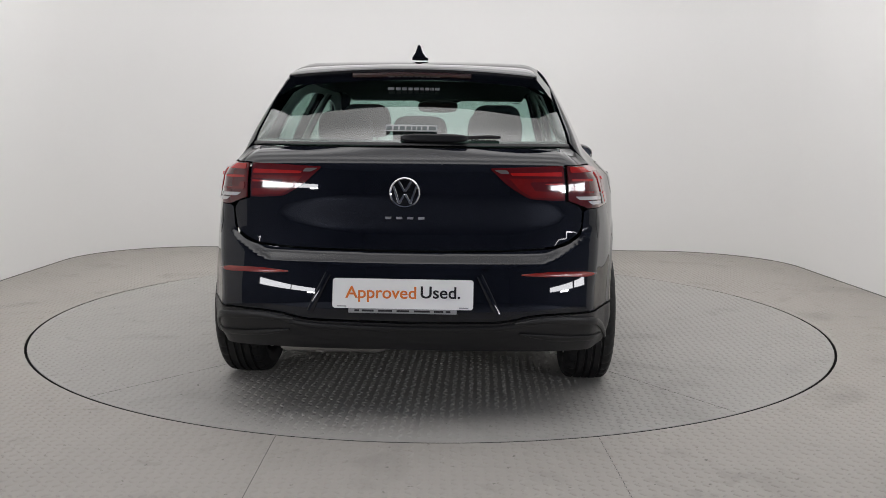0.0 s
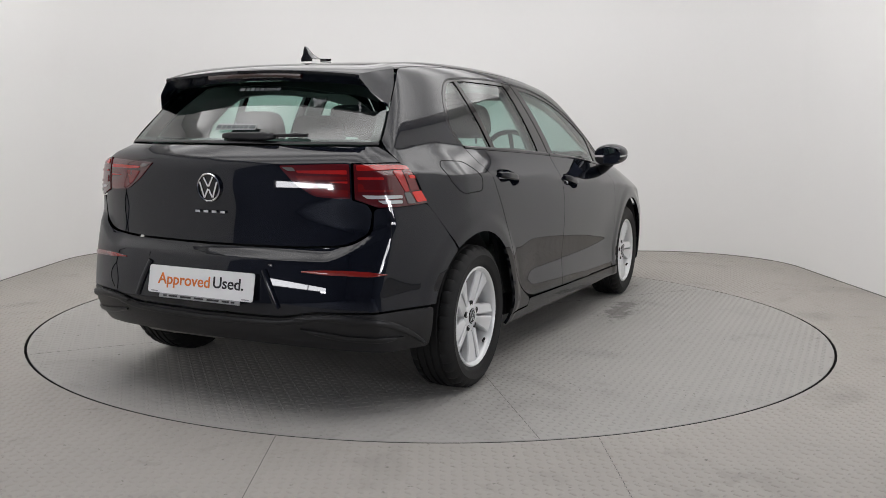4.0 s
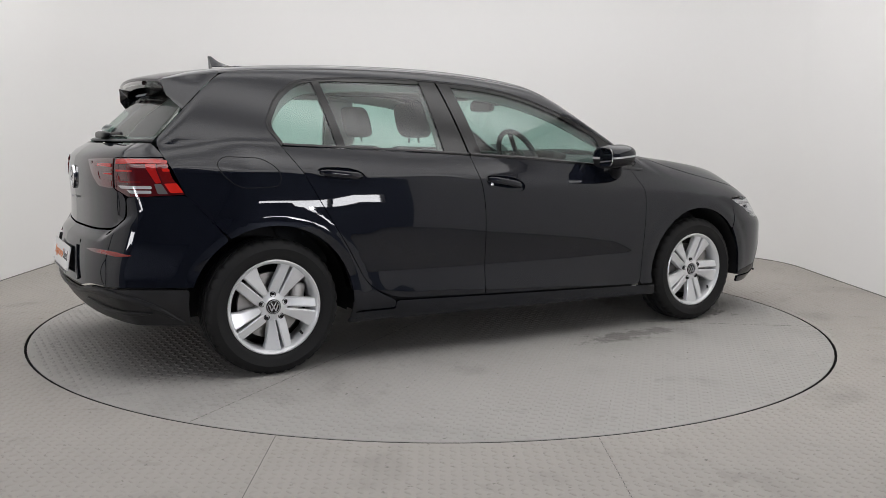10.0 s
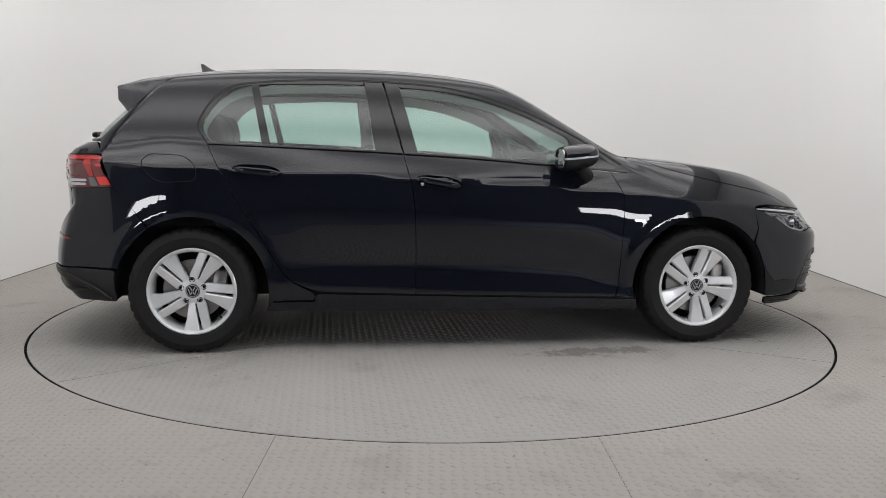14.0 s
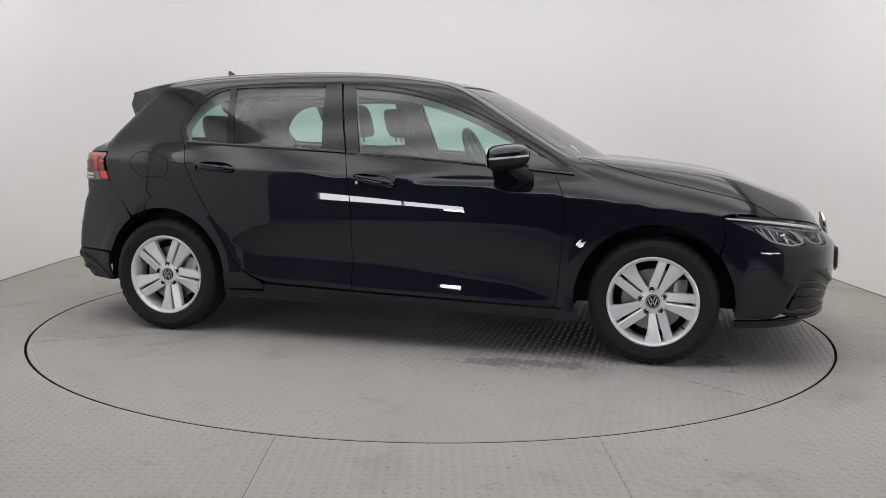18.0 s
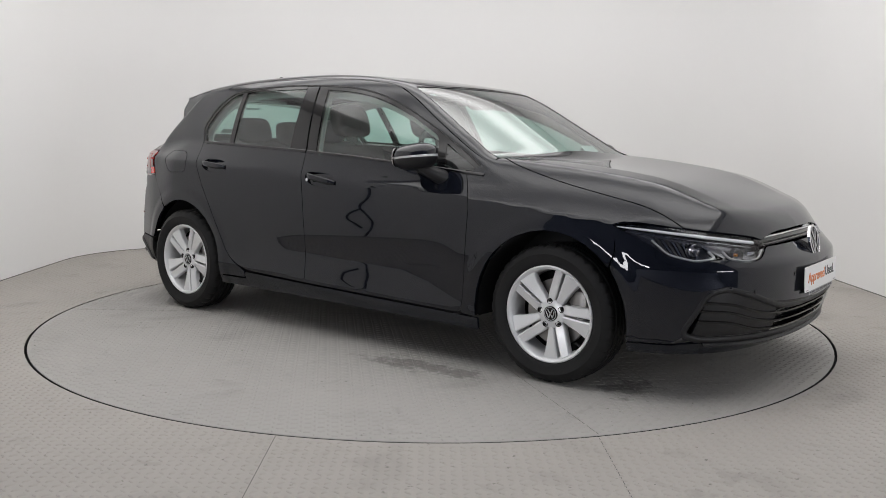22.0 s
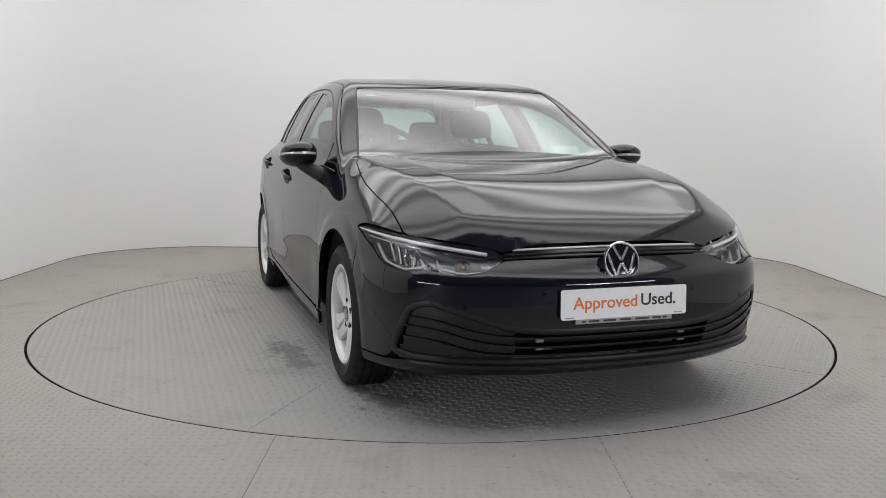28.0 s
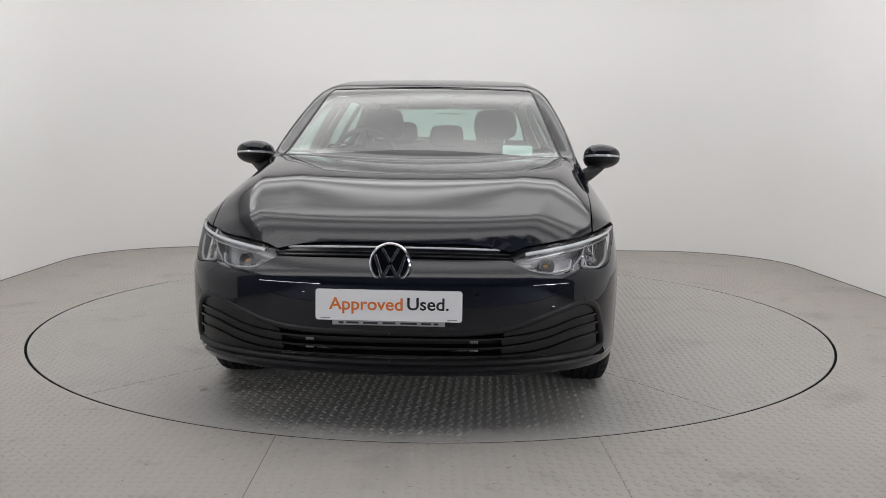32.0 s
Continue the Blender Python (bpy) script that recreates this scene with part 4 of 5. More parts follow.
rb = sym(rear_pts([(-0.74, 0.001, 0.398, 0.1), (-0.70, 0.36, 0.400, 0.1), (-0.68, 0.46, 0.425, 0.08), (-0.50, 0.70, 0.428, 0.05)] + BUMPER_EDGE + [ (-0.55, 0.660, 0.811, 0.005), (-0.558, 0.650, 0.80, 0.01), (-0.555, 0.648, 0.72, 0.03), (-0.60, 0.577, 0.666, 0.08), (-0.66, 0.42, 0.653, 0.1), (-0.72, 0.001, 0.649, 0.1)]))
rear_bumper = panel("rear_bumper", "rear", rb, PAINT, car, uv=True, step=0.0105, gap=0.001)
rv = sym(rear_pts([(-0.70, 0.001, 0.275, 0.1), (-0.66, 0.45, 0.268, 0.1), (-0.55, 0.64, 0.258, 0.05), (-0.365, 0.80, 0.255, 0.02), (-0.36, 0.81, 0.418, 0.02), (-0.50, 0.70, 0.422, 0.05), (-0.68, 0.46, 0.419, 0.08), (-0.70, 0.36, 0.393, 0.1), (-0.74, 0.001, 0.391, 0.1)]))
valance = panel("rear_valance", "rear", rv, TRIM, car, uv=True, label="textured black plastic rear valance")
ribbon("valance_rib", "rear", rear_pts([(-0.66, 0.50, 0.405), (-0.70, 0.36, 0.372, 0.1), (-0.74, 0.001, 0.368, 0.1), (-0.70, -0.36, 0.372, 0.1), (-0.66, -0.50, 0.405)]), 0.022, 0.008, TRIM, valance, 1, 0.0)
for s in both_sides:
    ribbon("valance_rib", "rear", rear_pts([(-0.70, 0.40, 0.392), (-0.63, 0.53, 0.404, 0.05), (-0.52, 0.67, 0.385, 0.06), (-0.44, 0.745, 0.325, 0.05), (-0.39, 0.79, 0.275)]), 0.030, 0.010, TRIM, valance, s, 0.0, taper=([0, 0.3, 0.8, 1], [0.4, 1, 0.8, 0.3]))
    ribbon("valance_rib", "rear", rear_pts([(-0.69, 0.42, 0.352), (-0.62, 0.55, 0.325, 0.05), (-0.52, 0.67, 0.315, 0.05), (-0.47, 0.72, 0.318)]), 0.026, 0.008, TRIM, valance, s, 0.0, taper=([0, 0.3, 0.8, 1], [0.3, 1, 0.9, 0.2]))
    ribbon("rear_reflector", "rear", rear_pts([(-0.70, 0.43, 0.572), (-0.64, 0.58, 0.572), (-0.55, 0.70, 0.566)]), 0.020, 0.003, REFLECT, rear_bumper, s, 0.001, taper=([0, 0.25, 0.8, 1], [0.25, 0.9, 1, 0.15]), label="slim red reflector")
    ribbon("plate_recess_edge", "rear", rear_pts([(-0.755, 0.285, 0.570), (-0.755, 0.352, 0.428)]), 0.024, 0.010, PAINT, rear_bumper, s, -0.001)
    ribbon("parking_sensor", "rear", rear_pts([(-0.745, 0.298, 0.594), (-0.745, 0.316, 0.594)]), 0.018, 0.002, GLOSS, rear_bumper, s, 0.0)

# tail lamps, split where the tailgate opens
def lamp(name, pts, material, parent, s, off=0.003, label="", th=0.006):
    return panel(name, "rear", rear_pts(pts), material, parent, s, uv=True, offset=off, thick=th, gap=0.0, step=0.02, r=0.006, label=label)


for s in both_sides:
    inner = lamp("tail_lamp", [(-0.685, 0.315, 0.964, 0.01), (-0.62, 0.50, 0.972), (-0.60, 0.574, 0.974), (-0.60, 0.580, 0.846), (-0.61, 0.54, 0.846), (-0.66, 0.46, 0.852, 0.02), (-0.69, 0.385, 0.900, 0.03)], LAMP_SMOKE, car, s, label="dark red tail lamp on the tailgate")
    lamp("light_bar", [(-0.67, 0.385, 0.947), (-0.605, 0.568, 0.952), (-0.605, 0.570, 0.936), (-0.67, 0.395, 0.938)], LAMP_R, inner, s, 0.006)
    lamp("light_bar", [(-0.63, 0.505, 0.909), (-0.605, 0.572, 0.911), (-0.605, 0.573, 0.903), (-0.63, 0.515, 0.905)], LAMP_R, inner, s, 0.006)
    lamp("light_bar", [(-0.675, 0.385, 0.928), (-0.605, 0.570, 0.928), (-0.605, 0.570, 0.917), (-0.65, 0.455, 0.914), (-0.645, 0.475, 0.882), (-0.605, 0.573, 0.878), (-0.605, 0.575, 0.853), (-0.655, 0.468, 0.858), (-0.672, 0.425, 0.885)], LAMP_M, inner, s, 0.005)
    lamp("end_lens", [(-0.685, 0.330, 0.958), (-0.675, 0.375, 0.958), (-0.672, 0.385, 0.945), (-0.68, 0.355, 0.945)], LAMP_G, inner, s, 0.006)
    outer = lamp("tail_lamp", [(-0.593, 0.588, 0.974), (EDGE3[5][0], EDGE3[5][1] - 0.003, 0.974), (EDGE3[6][0] + 0.004, EDGE3[6][1], 0.824), (-0.50, 0.715, 0.816), (-0.55, 0.66, 0.816), (-0.57, 0.637, 0.828), (-0.593, 0.594, 0.845)], LAMP_SMOKE, car, s, label="dark red tail lamp on the body corner")
    lamp("light_bar", [(-0.59, 0.598, 0.970), (-0.475, 0.712, 0.968), (-0.445, 0.738, 0.964), (-0.44, 0.744, 0.950), (-0.495, 0.694, 0.952), (-0.59, 0.600, 0.950)], LAMP_R, outer, s, 0.006)
    lamp("light_bar", [(-0.495, 0.693, 0.949), (-0.468, 0.718, 0.949), (-0.447, 0.740, 0.873), (-0.462, 0.728, 0.870)], LAMP_R, outer, s, 0.006)
    lamp("outer_lens", [(-0.464, 0.721, 0.949), (-0.436, 0.746, 0.949), (-0.410, 0.768, 0.875), (-0.443, 0.744, 0.873)], LAMP_M, outer, s, 0.006)
    lamp("light_bar", [(-0.588, 0.602, 0.927), (-0.525, 0.668, 0.927), (-0.523, 0.669, 0.918), (-0.588, 0.603, 0.918)], LAMP_R, outer, s, 0.006)
    lamp("light_bar", [(-0.588, 0.603, 0.902), (-0.575, 0.617, 0.902), (-0.572, 0.621, 0.882), (-0.50, 0.693, 0.880), (-0.50, 0.694, 0.872), (-0.588, 0.605, 0.873)], LAMP_M, outer, s, 0.006)
    lamp("side_marker", [(-0.440, 0.747, 0.870), (-0.405, 0.775, 0.872), (-0.385, 0.793, 0.832), (-0.425, 0.767, 0.830)], LAMP_B, outer, s, 0.006)
    lamp("side_marker", [(-0.448, 0.736, 0.932), (-0.428, 0.753, 0.932), (-0.424, 0.757, 0.920), (-0.444, 0.740, 0.920)], LAMP_B, outer, s, 0.008)
    lamp("clear_block", [(-0.466, 0.724, 0.868), (-0.446, 0.741, 0.868), (-0.431, 0.762, 0.826), (-0.458, 0.738, 0.826)], LAMP_G, outer, s, 0.006)
    for k in range(2):
        z0, a = (0.861, 0.0) if k == 0 else (0.842, 0.035)
        x0, y0, x1, y1 = -0.58 + a, 0.615 + a * 1.2, -0.472, 0.719
        strip = lamp("reverse_lamp", [(x0, y0, z0), (x1, y1, z0 - 0.002), (x1 + 0.001, y1 + 0.001, z0 - 0.014), (x0 + 0.012, y0 + 0.016, z0 - 0.013)], LAMP_W, outer, s, 0.006)
    ribbon("body_edge", "rear", rear_pts([(-0.52, 0.70, 0.81), (-0.52, 0.70, 0.70)]), 0.003, 0.001, GAP, rear_bumper, s, 0.0)

# rear spoiler
def spoiler():
    rows = []
    for u in np.linspace(-1, 1, 45):
        a = abs(u)
        yf, yb = RAIL3[-1][1] * u, 0.578 * u
        k = (yf / 0.5) ** 2
        xf = -0.195 + 0.052 * k
        F = np.array((xf, yf, lift("top", [(xf, abs(yf))])[0][0][2] + 0.001))
        B = np.array((float(back_x(1.312)) + 0.13 * (yb / 0.62) ** 2 - 0.004, yb, 1.314 - 0.018 * (yb / 0.5) ** 2))
        yt = min(a / 0.88, 1.0) * 0.482 * np.sign(u)
        k = (yt / 0.5) ** 2
        T = np.array((-0.436 + 0.046 * k, yt, 1.350 - 0.024 * k))
        e = max(0.0, (a - 0.88) / 0.12)
        sg = np.sign(u)
        edge1 = np.array((EDGE3[1][0] - 0.003, (EDGE3[1][1] + 0.001) * sg, EDGE3[1][2] - 0.002))
        edge2 = np.array((EDGE3[2][0] - 0.003, (EDGE3[2][1] + 0.001) * sg, EDGE3[2][2] - 0.002))
        tip = np.array((-0.398, 0.496 * sg, 1.324))
        T = T + (tip - T) * e
        B = B + (edge2 - B) * sstep(0.80, 1.0, a)
        M = T + np.array((0.040 - 0.026 * e, 0.046 * sg * e, -0.046 - 0.026 * e))
        L = (F + T) / 2 + np.array((0, 0, 0.007 * (1 - e)))
        P = B + (0.05, -0.02 * u, -0.004)
        P = P + (edge1 - P) * e
        rows.append([F, L, T + (0.010, 0, 0.001), T + (0.0, 0, -0.006), T + (0.004, 0, -0.016), M, B, P, F + np.array((-0.01, -0.03 * u, -0.05)) * (1 - 0.9 * e)])
    bm = bmesh.new()
    V = [[bm.verts.new(q) for q in r] for r in rows]
    for a, b in zip(V, V[1:]):
        for i in range(len(a)):
            j = (i + 1) % len(a)
            bm.faces.new((a[i], a[j], b[j], b[i]))
    bm.faces.new(V[0])
    bm.faces.new(V[-1][::-1])
    sp = part("spoiler", bm, PAINT, car, "black roof spoiler over the rear window", angle=28)
    bm = bmesh.new()
    pts = []
    for y in np.linspace(-0.235, 0.235, 15):
        k = (y / 0.5) ** 2
        pts.append((-0.424 + 0.046 * k, y, 1.324 - 0.024 * k))
    tube(bm, pts, 0.011, 8)
    part("brake_lamp", bm, LAMP_DARK, sp, "long dark red high brake lamp")
    bars(rear_window, 0.215, 0.015, [0.14, 0.1, 0.1, 0.1, 0.1, 0.08, 0.09, 0.03, 0.04, 0.1], LETTERG, Matrix.Translation((float(back_x(1.270)) - 0.008, -0.004, 1.270)) @ ROT_REAR @ pose(0, 0, 0, -45), "plain grey bars of the lettering on the rear window")


ROT_REAR = Matrix(((0, 0, -1, 0), (-1, 0, 0, 0), (0, 1, 0, 0), (0, 0, 0, 1)))   # local x to the car's right, local z backwards
ROT_FRONT = Matrix(((0, 0, 1, 0), (1, 0, 0, 0), (0, 1, 0, 0), (0, 0, 0, 1)))    # local x to the car's left, local z forwards


def bars(parent, width, height, shares, material, m, label, gap=0.25):
    """A line of plain bars as wide as the words they stand for."""
    bm = bmesh.new()
    total = sum(shares)
    x = -width / 2
    for s in shares:
        w = width * s / total
        box(bm, w * (1 - gap), height, 0.0012, m @ pose(x + w / 2, 0, 0))
        x += w
    return part("lettering", bm, material, parent, label, smooth=False)


spoiler()


# number plates that carry sales lettering
def plate(m, name_parent):
    bm = bmesh.new()
    prism(bm, rounded_rect(0.52, 0.110, 0.010), 0.0, 0.004, m)
    p = part("number_plate", bm, WHITE, name_parent, "white plate with orange and black sales lettering", smooth=False)
    words("lettering", "Approved", 0.062, ORANGE, p, m @ pose(-0.079, 0.002, 0.0045), "orange printed word", width=0.262, depth=0.0006)
    words("lettering", "Used.", 0.062, INK, p, m @ pose(0.139, 0.005, 0.0045), "black printed word", width=0.146, depth=0.0006)
    bm = bmesh.new()
    box(bm, 0.40, 0.018, 0.006, m @ pose(0, -0.063, 0.001), 0.002)
    h = part("plate_holder", bm, HOLDER, p, "silver-grey plate holder strip", smooth=False)
    bars(h, 0.36, 0.007, [0.06, 0.15, 0.18, 0.16, 0.2, 0.12, 0.06], INK, m @ pose(0, -0.063, 0.0045), "plain bars of the holder's small print")
    for x in (-0.225, 0.225):
        bm = bmesh.new()
        box(bm, 0.035, 0.004, 0.0006, m @ pose(x, -0.048, 0.0043))
        part("print_mark", bm, HOLDER, p, smooth=False)


plate(Matrix.Translation((3.528, 0, 0.487)) @ ROT_FRONT @ pose(0, 0, 0, -2), car)
plate(Matrix.Translation((-0.774, 0, 0.503)) @ ROT_REAR @ pose(0, 0, 0, -10), car)


def badge(m, r, parent, ringmat, barmat):
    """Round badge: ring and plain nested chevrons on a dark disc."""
    bm = bmesh.new()
    lathe(bm, [(r * 0.86, 0.0), (r * 0.88, 0.007), (r * 0.94, 0.009), (r, 0.006), (r, -0.004)], 48, m)
    b = part("badge", bm, ringmat, parent, "round badge with a chrome ring")
    bm = bmesh.new()
    lathe(bm, [(0.0001, 0.005), (r * 0.5, 0.0048), (r * 0.87, 0.003), (r * 0.87, -0.006), (0.0001, -0.006)], 48, m)
    part("disc", bm, GLOSS, b)
    bm = bmesh.new()
    for x0, y0, x1, y1 in ((-0.40, 0.72, -0.02, 0.06), (0.40, 0.72, 0.02, 0.06), (-0.74, 0.40, -0.36, -0.72), (0.74, 0.40, 0.36, -0.72), (-0.36, -0.72, -0.03, -0.10), (0.36, -0.72, 0.03, -0.10)):
        dx, dy = (x1 - x0) * r, (y1 - y0) * r
        L = math.hypot(dx, dy)
        box(bm, L, r * 0.15, 0.003, m @ pose((x0 + x1) / 2 * r, (y0 + y1) / 2 * r, 0.006) @ Matrix.Rotation(math.atan2(dy, dx), 4, "Z"), 0.001, 1)
    part("chevron", bm, barmat, b)


badge(Matrix.Translation((-0.709, 0, 0.873)) @ ROT_REAR @ pose(0, 0, 0, 1), 0.057, tailgate, CHROME, CHROME)
badge(Matrix.Translation((3.489, 0, 0.632)) @ ROT_FRONT @ pose(0, 0, 0, -12), 0.074, car, CHROME, DARKCHROME)
bars(tailgate, 0.165, 0.009, [1, 1, 1, 1], LETTERC, Matrix.Translation((-0.7085, 0.0, 0.778)) @ ROT_REAR, "four plain chrome bars of the model lettering", gap=0.45)

# rear wiper and sticker
bm = bmesh.new()
superblob(bm, -0.586, -0.10, 1.074, 0.020, 0.130, 0.017, 0.6, 0.6)
wiper = part("rear_wiper", bm, TRIM, rear_window, "black rear wiper")
bm = bmesh.new()
tube(bm, [(-0.575, -0.2, 1.076), (-0.555, -0.30, 1.080), (-0.545, -0.352, 1.080)], 0.007, 8)
part("blade", bm, TRIM, wiper)
bm = bmesh.new()
box(bm, 0.20, 0.034, 0.001, Matrix.Translation((-0.548, -0.01, 1.112)) @ ROT_REAR @ pose(0, 0, 0, -42))
st = part("window_sticker", bm, STICKER, rear_window, "pale sticker with plain dark bars", smooth=False)
bars(st, 0.20, 0.018, [0.12, 0.1, 0.11, 0.1, 0.08, 0.08, 0.1, 0.16], LETTERD, Matrix.Translation((-0.551, -0.01, 1.112)) @ ROT_REAR @ pose(0, 0, 0, -42), "plain dark bars of the sticker's print")

# aerial fin
bm = bmesh.new()
fin_rows = []
for yy, k in ((-0.030, 0.0), (-0.016, 0.35), (-0.006, 0.9), (0.0, 1.0), (0.006, 0.9), (0.016, 0.35), (0.030, 0.0)):
    fin_rows.append([bm.verts.new((-0.030 + t * 0.155 - 0.012 * hh * k, yy, 1.415 + 0.012 * t + 0.066 * hh * k + 0.012 * (1 - k) * (hh > 0)))
                     for t, hh in ((0, 0), (-0.02, 1), (0.08, 0.98), (0.30, 0.55), (0.6, 0.25), (1, 0.02), (1, 0))])
for a, b in zip(fin_rows, fin_rows[1:]):
    for i in range(len(a) - 1):
        bm.faces.new((a[i], a[i + 1], b[i + 1], b[i]))
part("aerial_fin", bm, PAINT, car, "black shark-fin aerial on the roof")

# ------------------------------------------------------------------ front of the car
GR_TOP = [(3.215, 0.797, 0.315, 0.015), (3.29, 0.755, 0.465, 0.03), (3.35, 0.70, 0.492, 0.03), (3.43, 0.57, 0.450, 0.08), (3.474, 0.433, 0.400, 0.08), (3.50, 0.30, 0.388, 0.06), (3.51, 0.2, 0.386, 0.05), (3.52, 0.001, 0.386, 0.05)]
GR_LOW = [(3.215, 0.797, 0.315, 0.015), (3.215, 0.79, 0.285, 0.02), (3.26, 0.74, 0.268, 0.03), (3.42, 0.42, 0.262, 0.1), (3.48, 0.001, 0.258, 0.1)]
HL_LOW = [(2.90, 0.84, 0.728, 0.01), (3.02, 0.775, 0.655, 0.03), (3.06, 0.745, 0.612, 0.03), (3.14, 0.695, 0.592, 0.03), (3.22, 0.635, 0.606, 0.03), (3.30, 0.545, 0.588, 0.04), (3.36, 0.49, 0.598, 0.03), (3.405, 0.425, 0.640, 0.01)]
CHEEK = [(*[float(c) for c in q], 0.02) for q in lift("side", [(2.992, 0.25), (2.996, 0.31), (2.983, 0.405), (2.947, 0.496), (2.914, 0.549), (2.937, 0.622)])[0]]
fas_half = CHEEK + HL_LOW + [(3.42, 0.38, 0.642, 0.02), (3.445, 0.10, 0.645, 0.05)]
fas = front_pts(fas_half)
fas = fas + [(-u, *r) for u, *r in fas[::-1]]
low = front_pts(GR_TOP[::-1] + [GR_LOW[1], (3.17, 0.81, 0.252, 0.02)])
# lower edge runs from the car's right cheek along the grille's top to the left cheek
lower_edge = [(-u, *r) for u, *r in low[::-1]] + low[1:]
bumper_uv = fas + lower_edge
front_bumper = panel("front_bumper", "front", bumper_uv, PAINT, car, uv=True, step=0.024)
lip = front_pts([(3.48, 0.001, 0.253, 0.1), (3.42, 0.42, 0.257, 0.1), (3.26, 0.74, 0.263, 0.03), (3.17, 0.805, 0.247, 0.02), (CHEEK[0][0], CHEEK[0][1], 0.246, 0.01), (CHEEK[0][0] + 0.005, CHEEK[0][1] - 0.01, 0.205, 0.01), (3.2, 0.70, 0.205, 0.05), (3.38, 0.45, 0.200, 0.1), (3.44, 0.001, 0.196, 0.1)])
panel("front_lip", "front", lip[:-1] + lip[-1:] + [(-u, *r) for u, *r in lip[::-1]], PAINT, car, uv=True, step=0.03)
ribbon("lip_trim", "front", front_pts([(3.26, 0.73, 0.258), (3.42, 0.42, 0.250), (3.48, 0.001, 0.246), (3.42, -0.42, 0.250), (3.26, -0.73, 0.258)]), 0.012, 0.014, TRIM, car, 1, 0.0, r=0.1)

# lower grille: dark back, frame, bars
gb = front_pts(GR_TOP)
gl = front_pts(GR_LOW)
outline = gb + [(-u, *r) for u, *r in gb[::-1]] + [(-u, *r) for u, *r in gl[1:]] + gl[::-1][:-1]
grille = panel("lower_grille", "front", outline, DARK, car, uv=True, offset=-0.060, gap=-0.01, step=0.03, label="black lower grille with horizontal bars")
for s in both_sides:
    ribbon("grille_frame", "front", front_pts(GR_TOP[::-1] + GR_LOW[1:]), 0.030, 0.016, TRIM, grille, s, -0.016, r=0.04)
for z0, zc in ((0.360, 0.40), (0.325, 0.365), (0.292, 0.322)):
    path = front_pts([(3.255, 0.765, zc + 0.028), (3.33, 0.65, zc + 0.022, 0.05), (3.40, 0.53, zc - 0.022, 0.06), (3.46, 0.40, z0, 0.06), (3.50, 0.15, z0, 0.05), (3.51, 0.001, z0)])
    path = path[:-1] + [(-u, *r) for u, *r in path[:-1][::-1]]
    ribbon("grille_bar", "front", path, 0.013, 0.024, GLOSS, grille, 1, -0.030, r=0.06)
for s in both_sides:
    fillp = front_pts([(3.29, 0.75, 0.455, 0.02), (3.35, 0.69, 0.475, 0.02), (3.43, 0.55, 0.435, 0.03), (3.46, 0.40, 0.39, 0.04), (3.46, 0.40, 0.275, 0.02), (3.23, 0.77, 0.285, 0.02)])
    panel("grille_blank", "front", fillp, TRIM, grille, s, uv=True, offset=-0.014, step=0.04, label="black blanking plate behind the grille bars")
bm = bmesh.new()
for k in range(22):
    box(bm, 0.004, 0.56, 0.0025, pose(3.42, 0, 0.280 + k * 0.0048))
part("radiator_fins", bm, STEEL, grille, "fine grey radiator fins behind the grille", smooth=False)
for y in (-0.30, 0.30):
    for z in (0.345, 0.308):
        bm = bmesh.new()
        box(bm, 0.012, 0.030, 0.018, pose(3.445, y, z), 0.003)
        part("bracket", bm, STEEL, grille, "small bright metal bracket", smooth=False)

# slim upper grille between the lamps
gr_uv = sym(front_pts([(3.43, 0.001, 0.652, 0.1), (3.42, 0.38, 0.649, 0.02), (3.395, 0.425, 0.655, 0.01), (3.37, 0.455, 0.673, 0.02), (3.40, 0.36, 0.688, 0.03), (3.41, 0.001, 0.694, 0.1)]))
upper = panel("upper_grille", "front", gr_uv, GLOSS, car, uv=True, offset=-0.012, step=0.03, label="slim gloss black upper grille")
for z, h, m, nm in ((0.685, 0.006, GUIDE, "light_strip"), (0.668, 0.004, TRIM, "louvre"), (0.656, 0.004, TRIM, "louvre")):
    ribbon(nm, "front", front_pts([(3.38, 0.42, z - 0.008), (3.42, 0.20, z - 0.001), (3.43, 0.001, z), (3.42, -0.20, z - 0.001), (3.38, -0.42, z - 0.008)]), h, 0.007, m, upper, 1, -0.012, r=0.1)

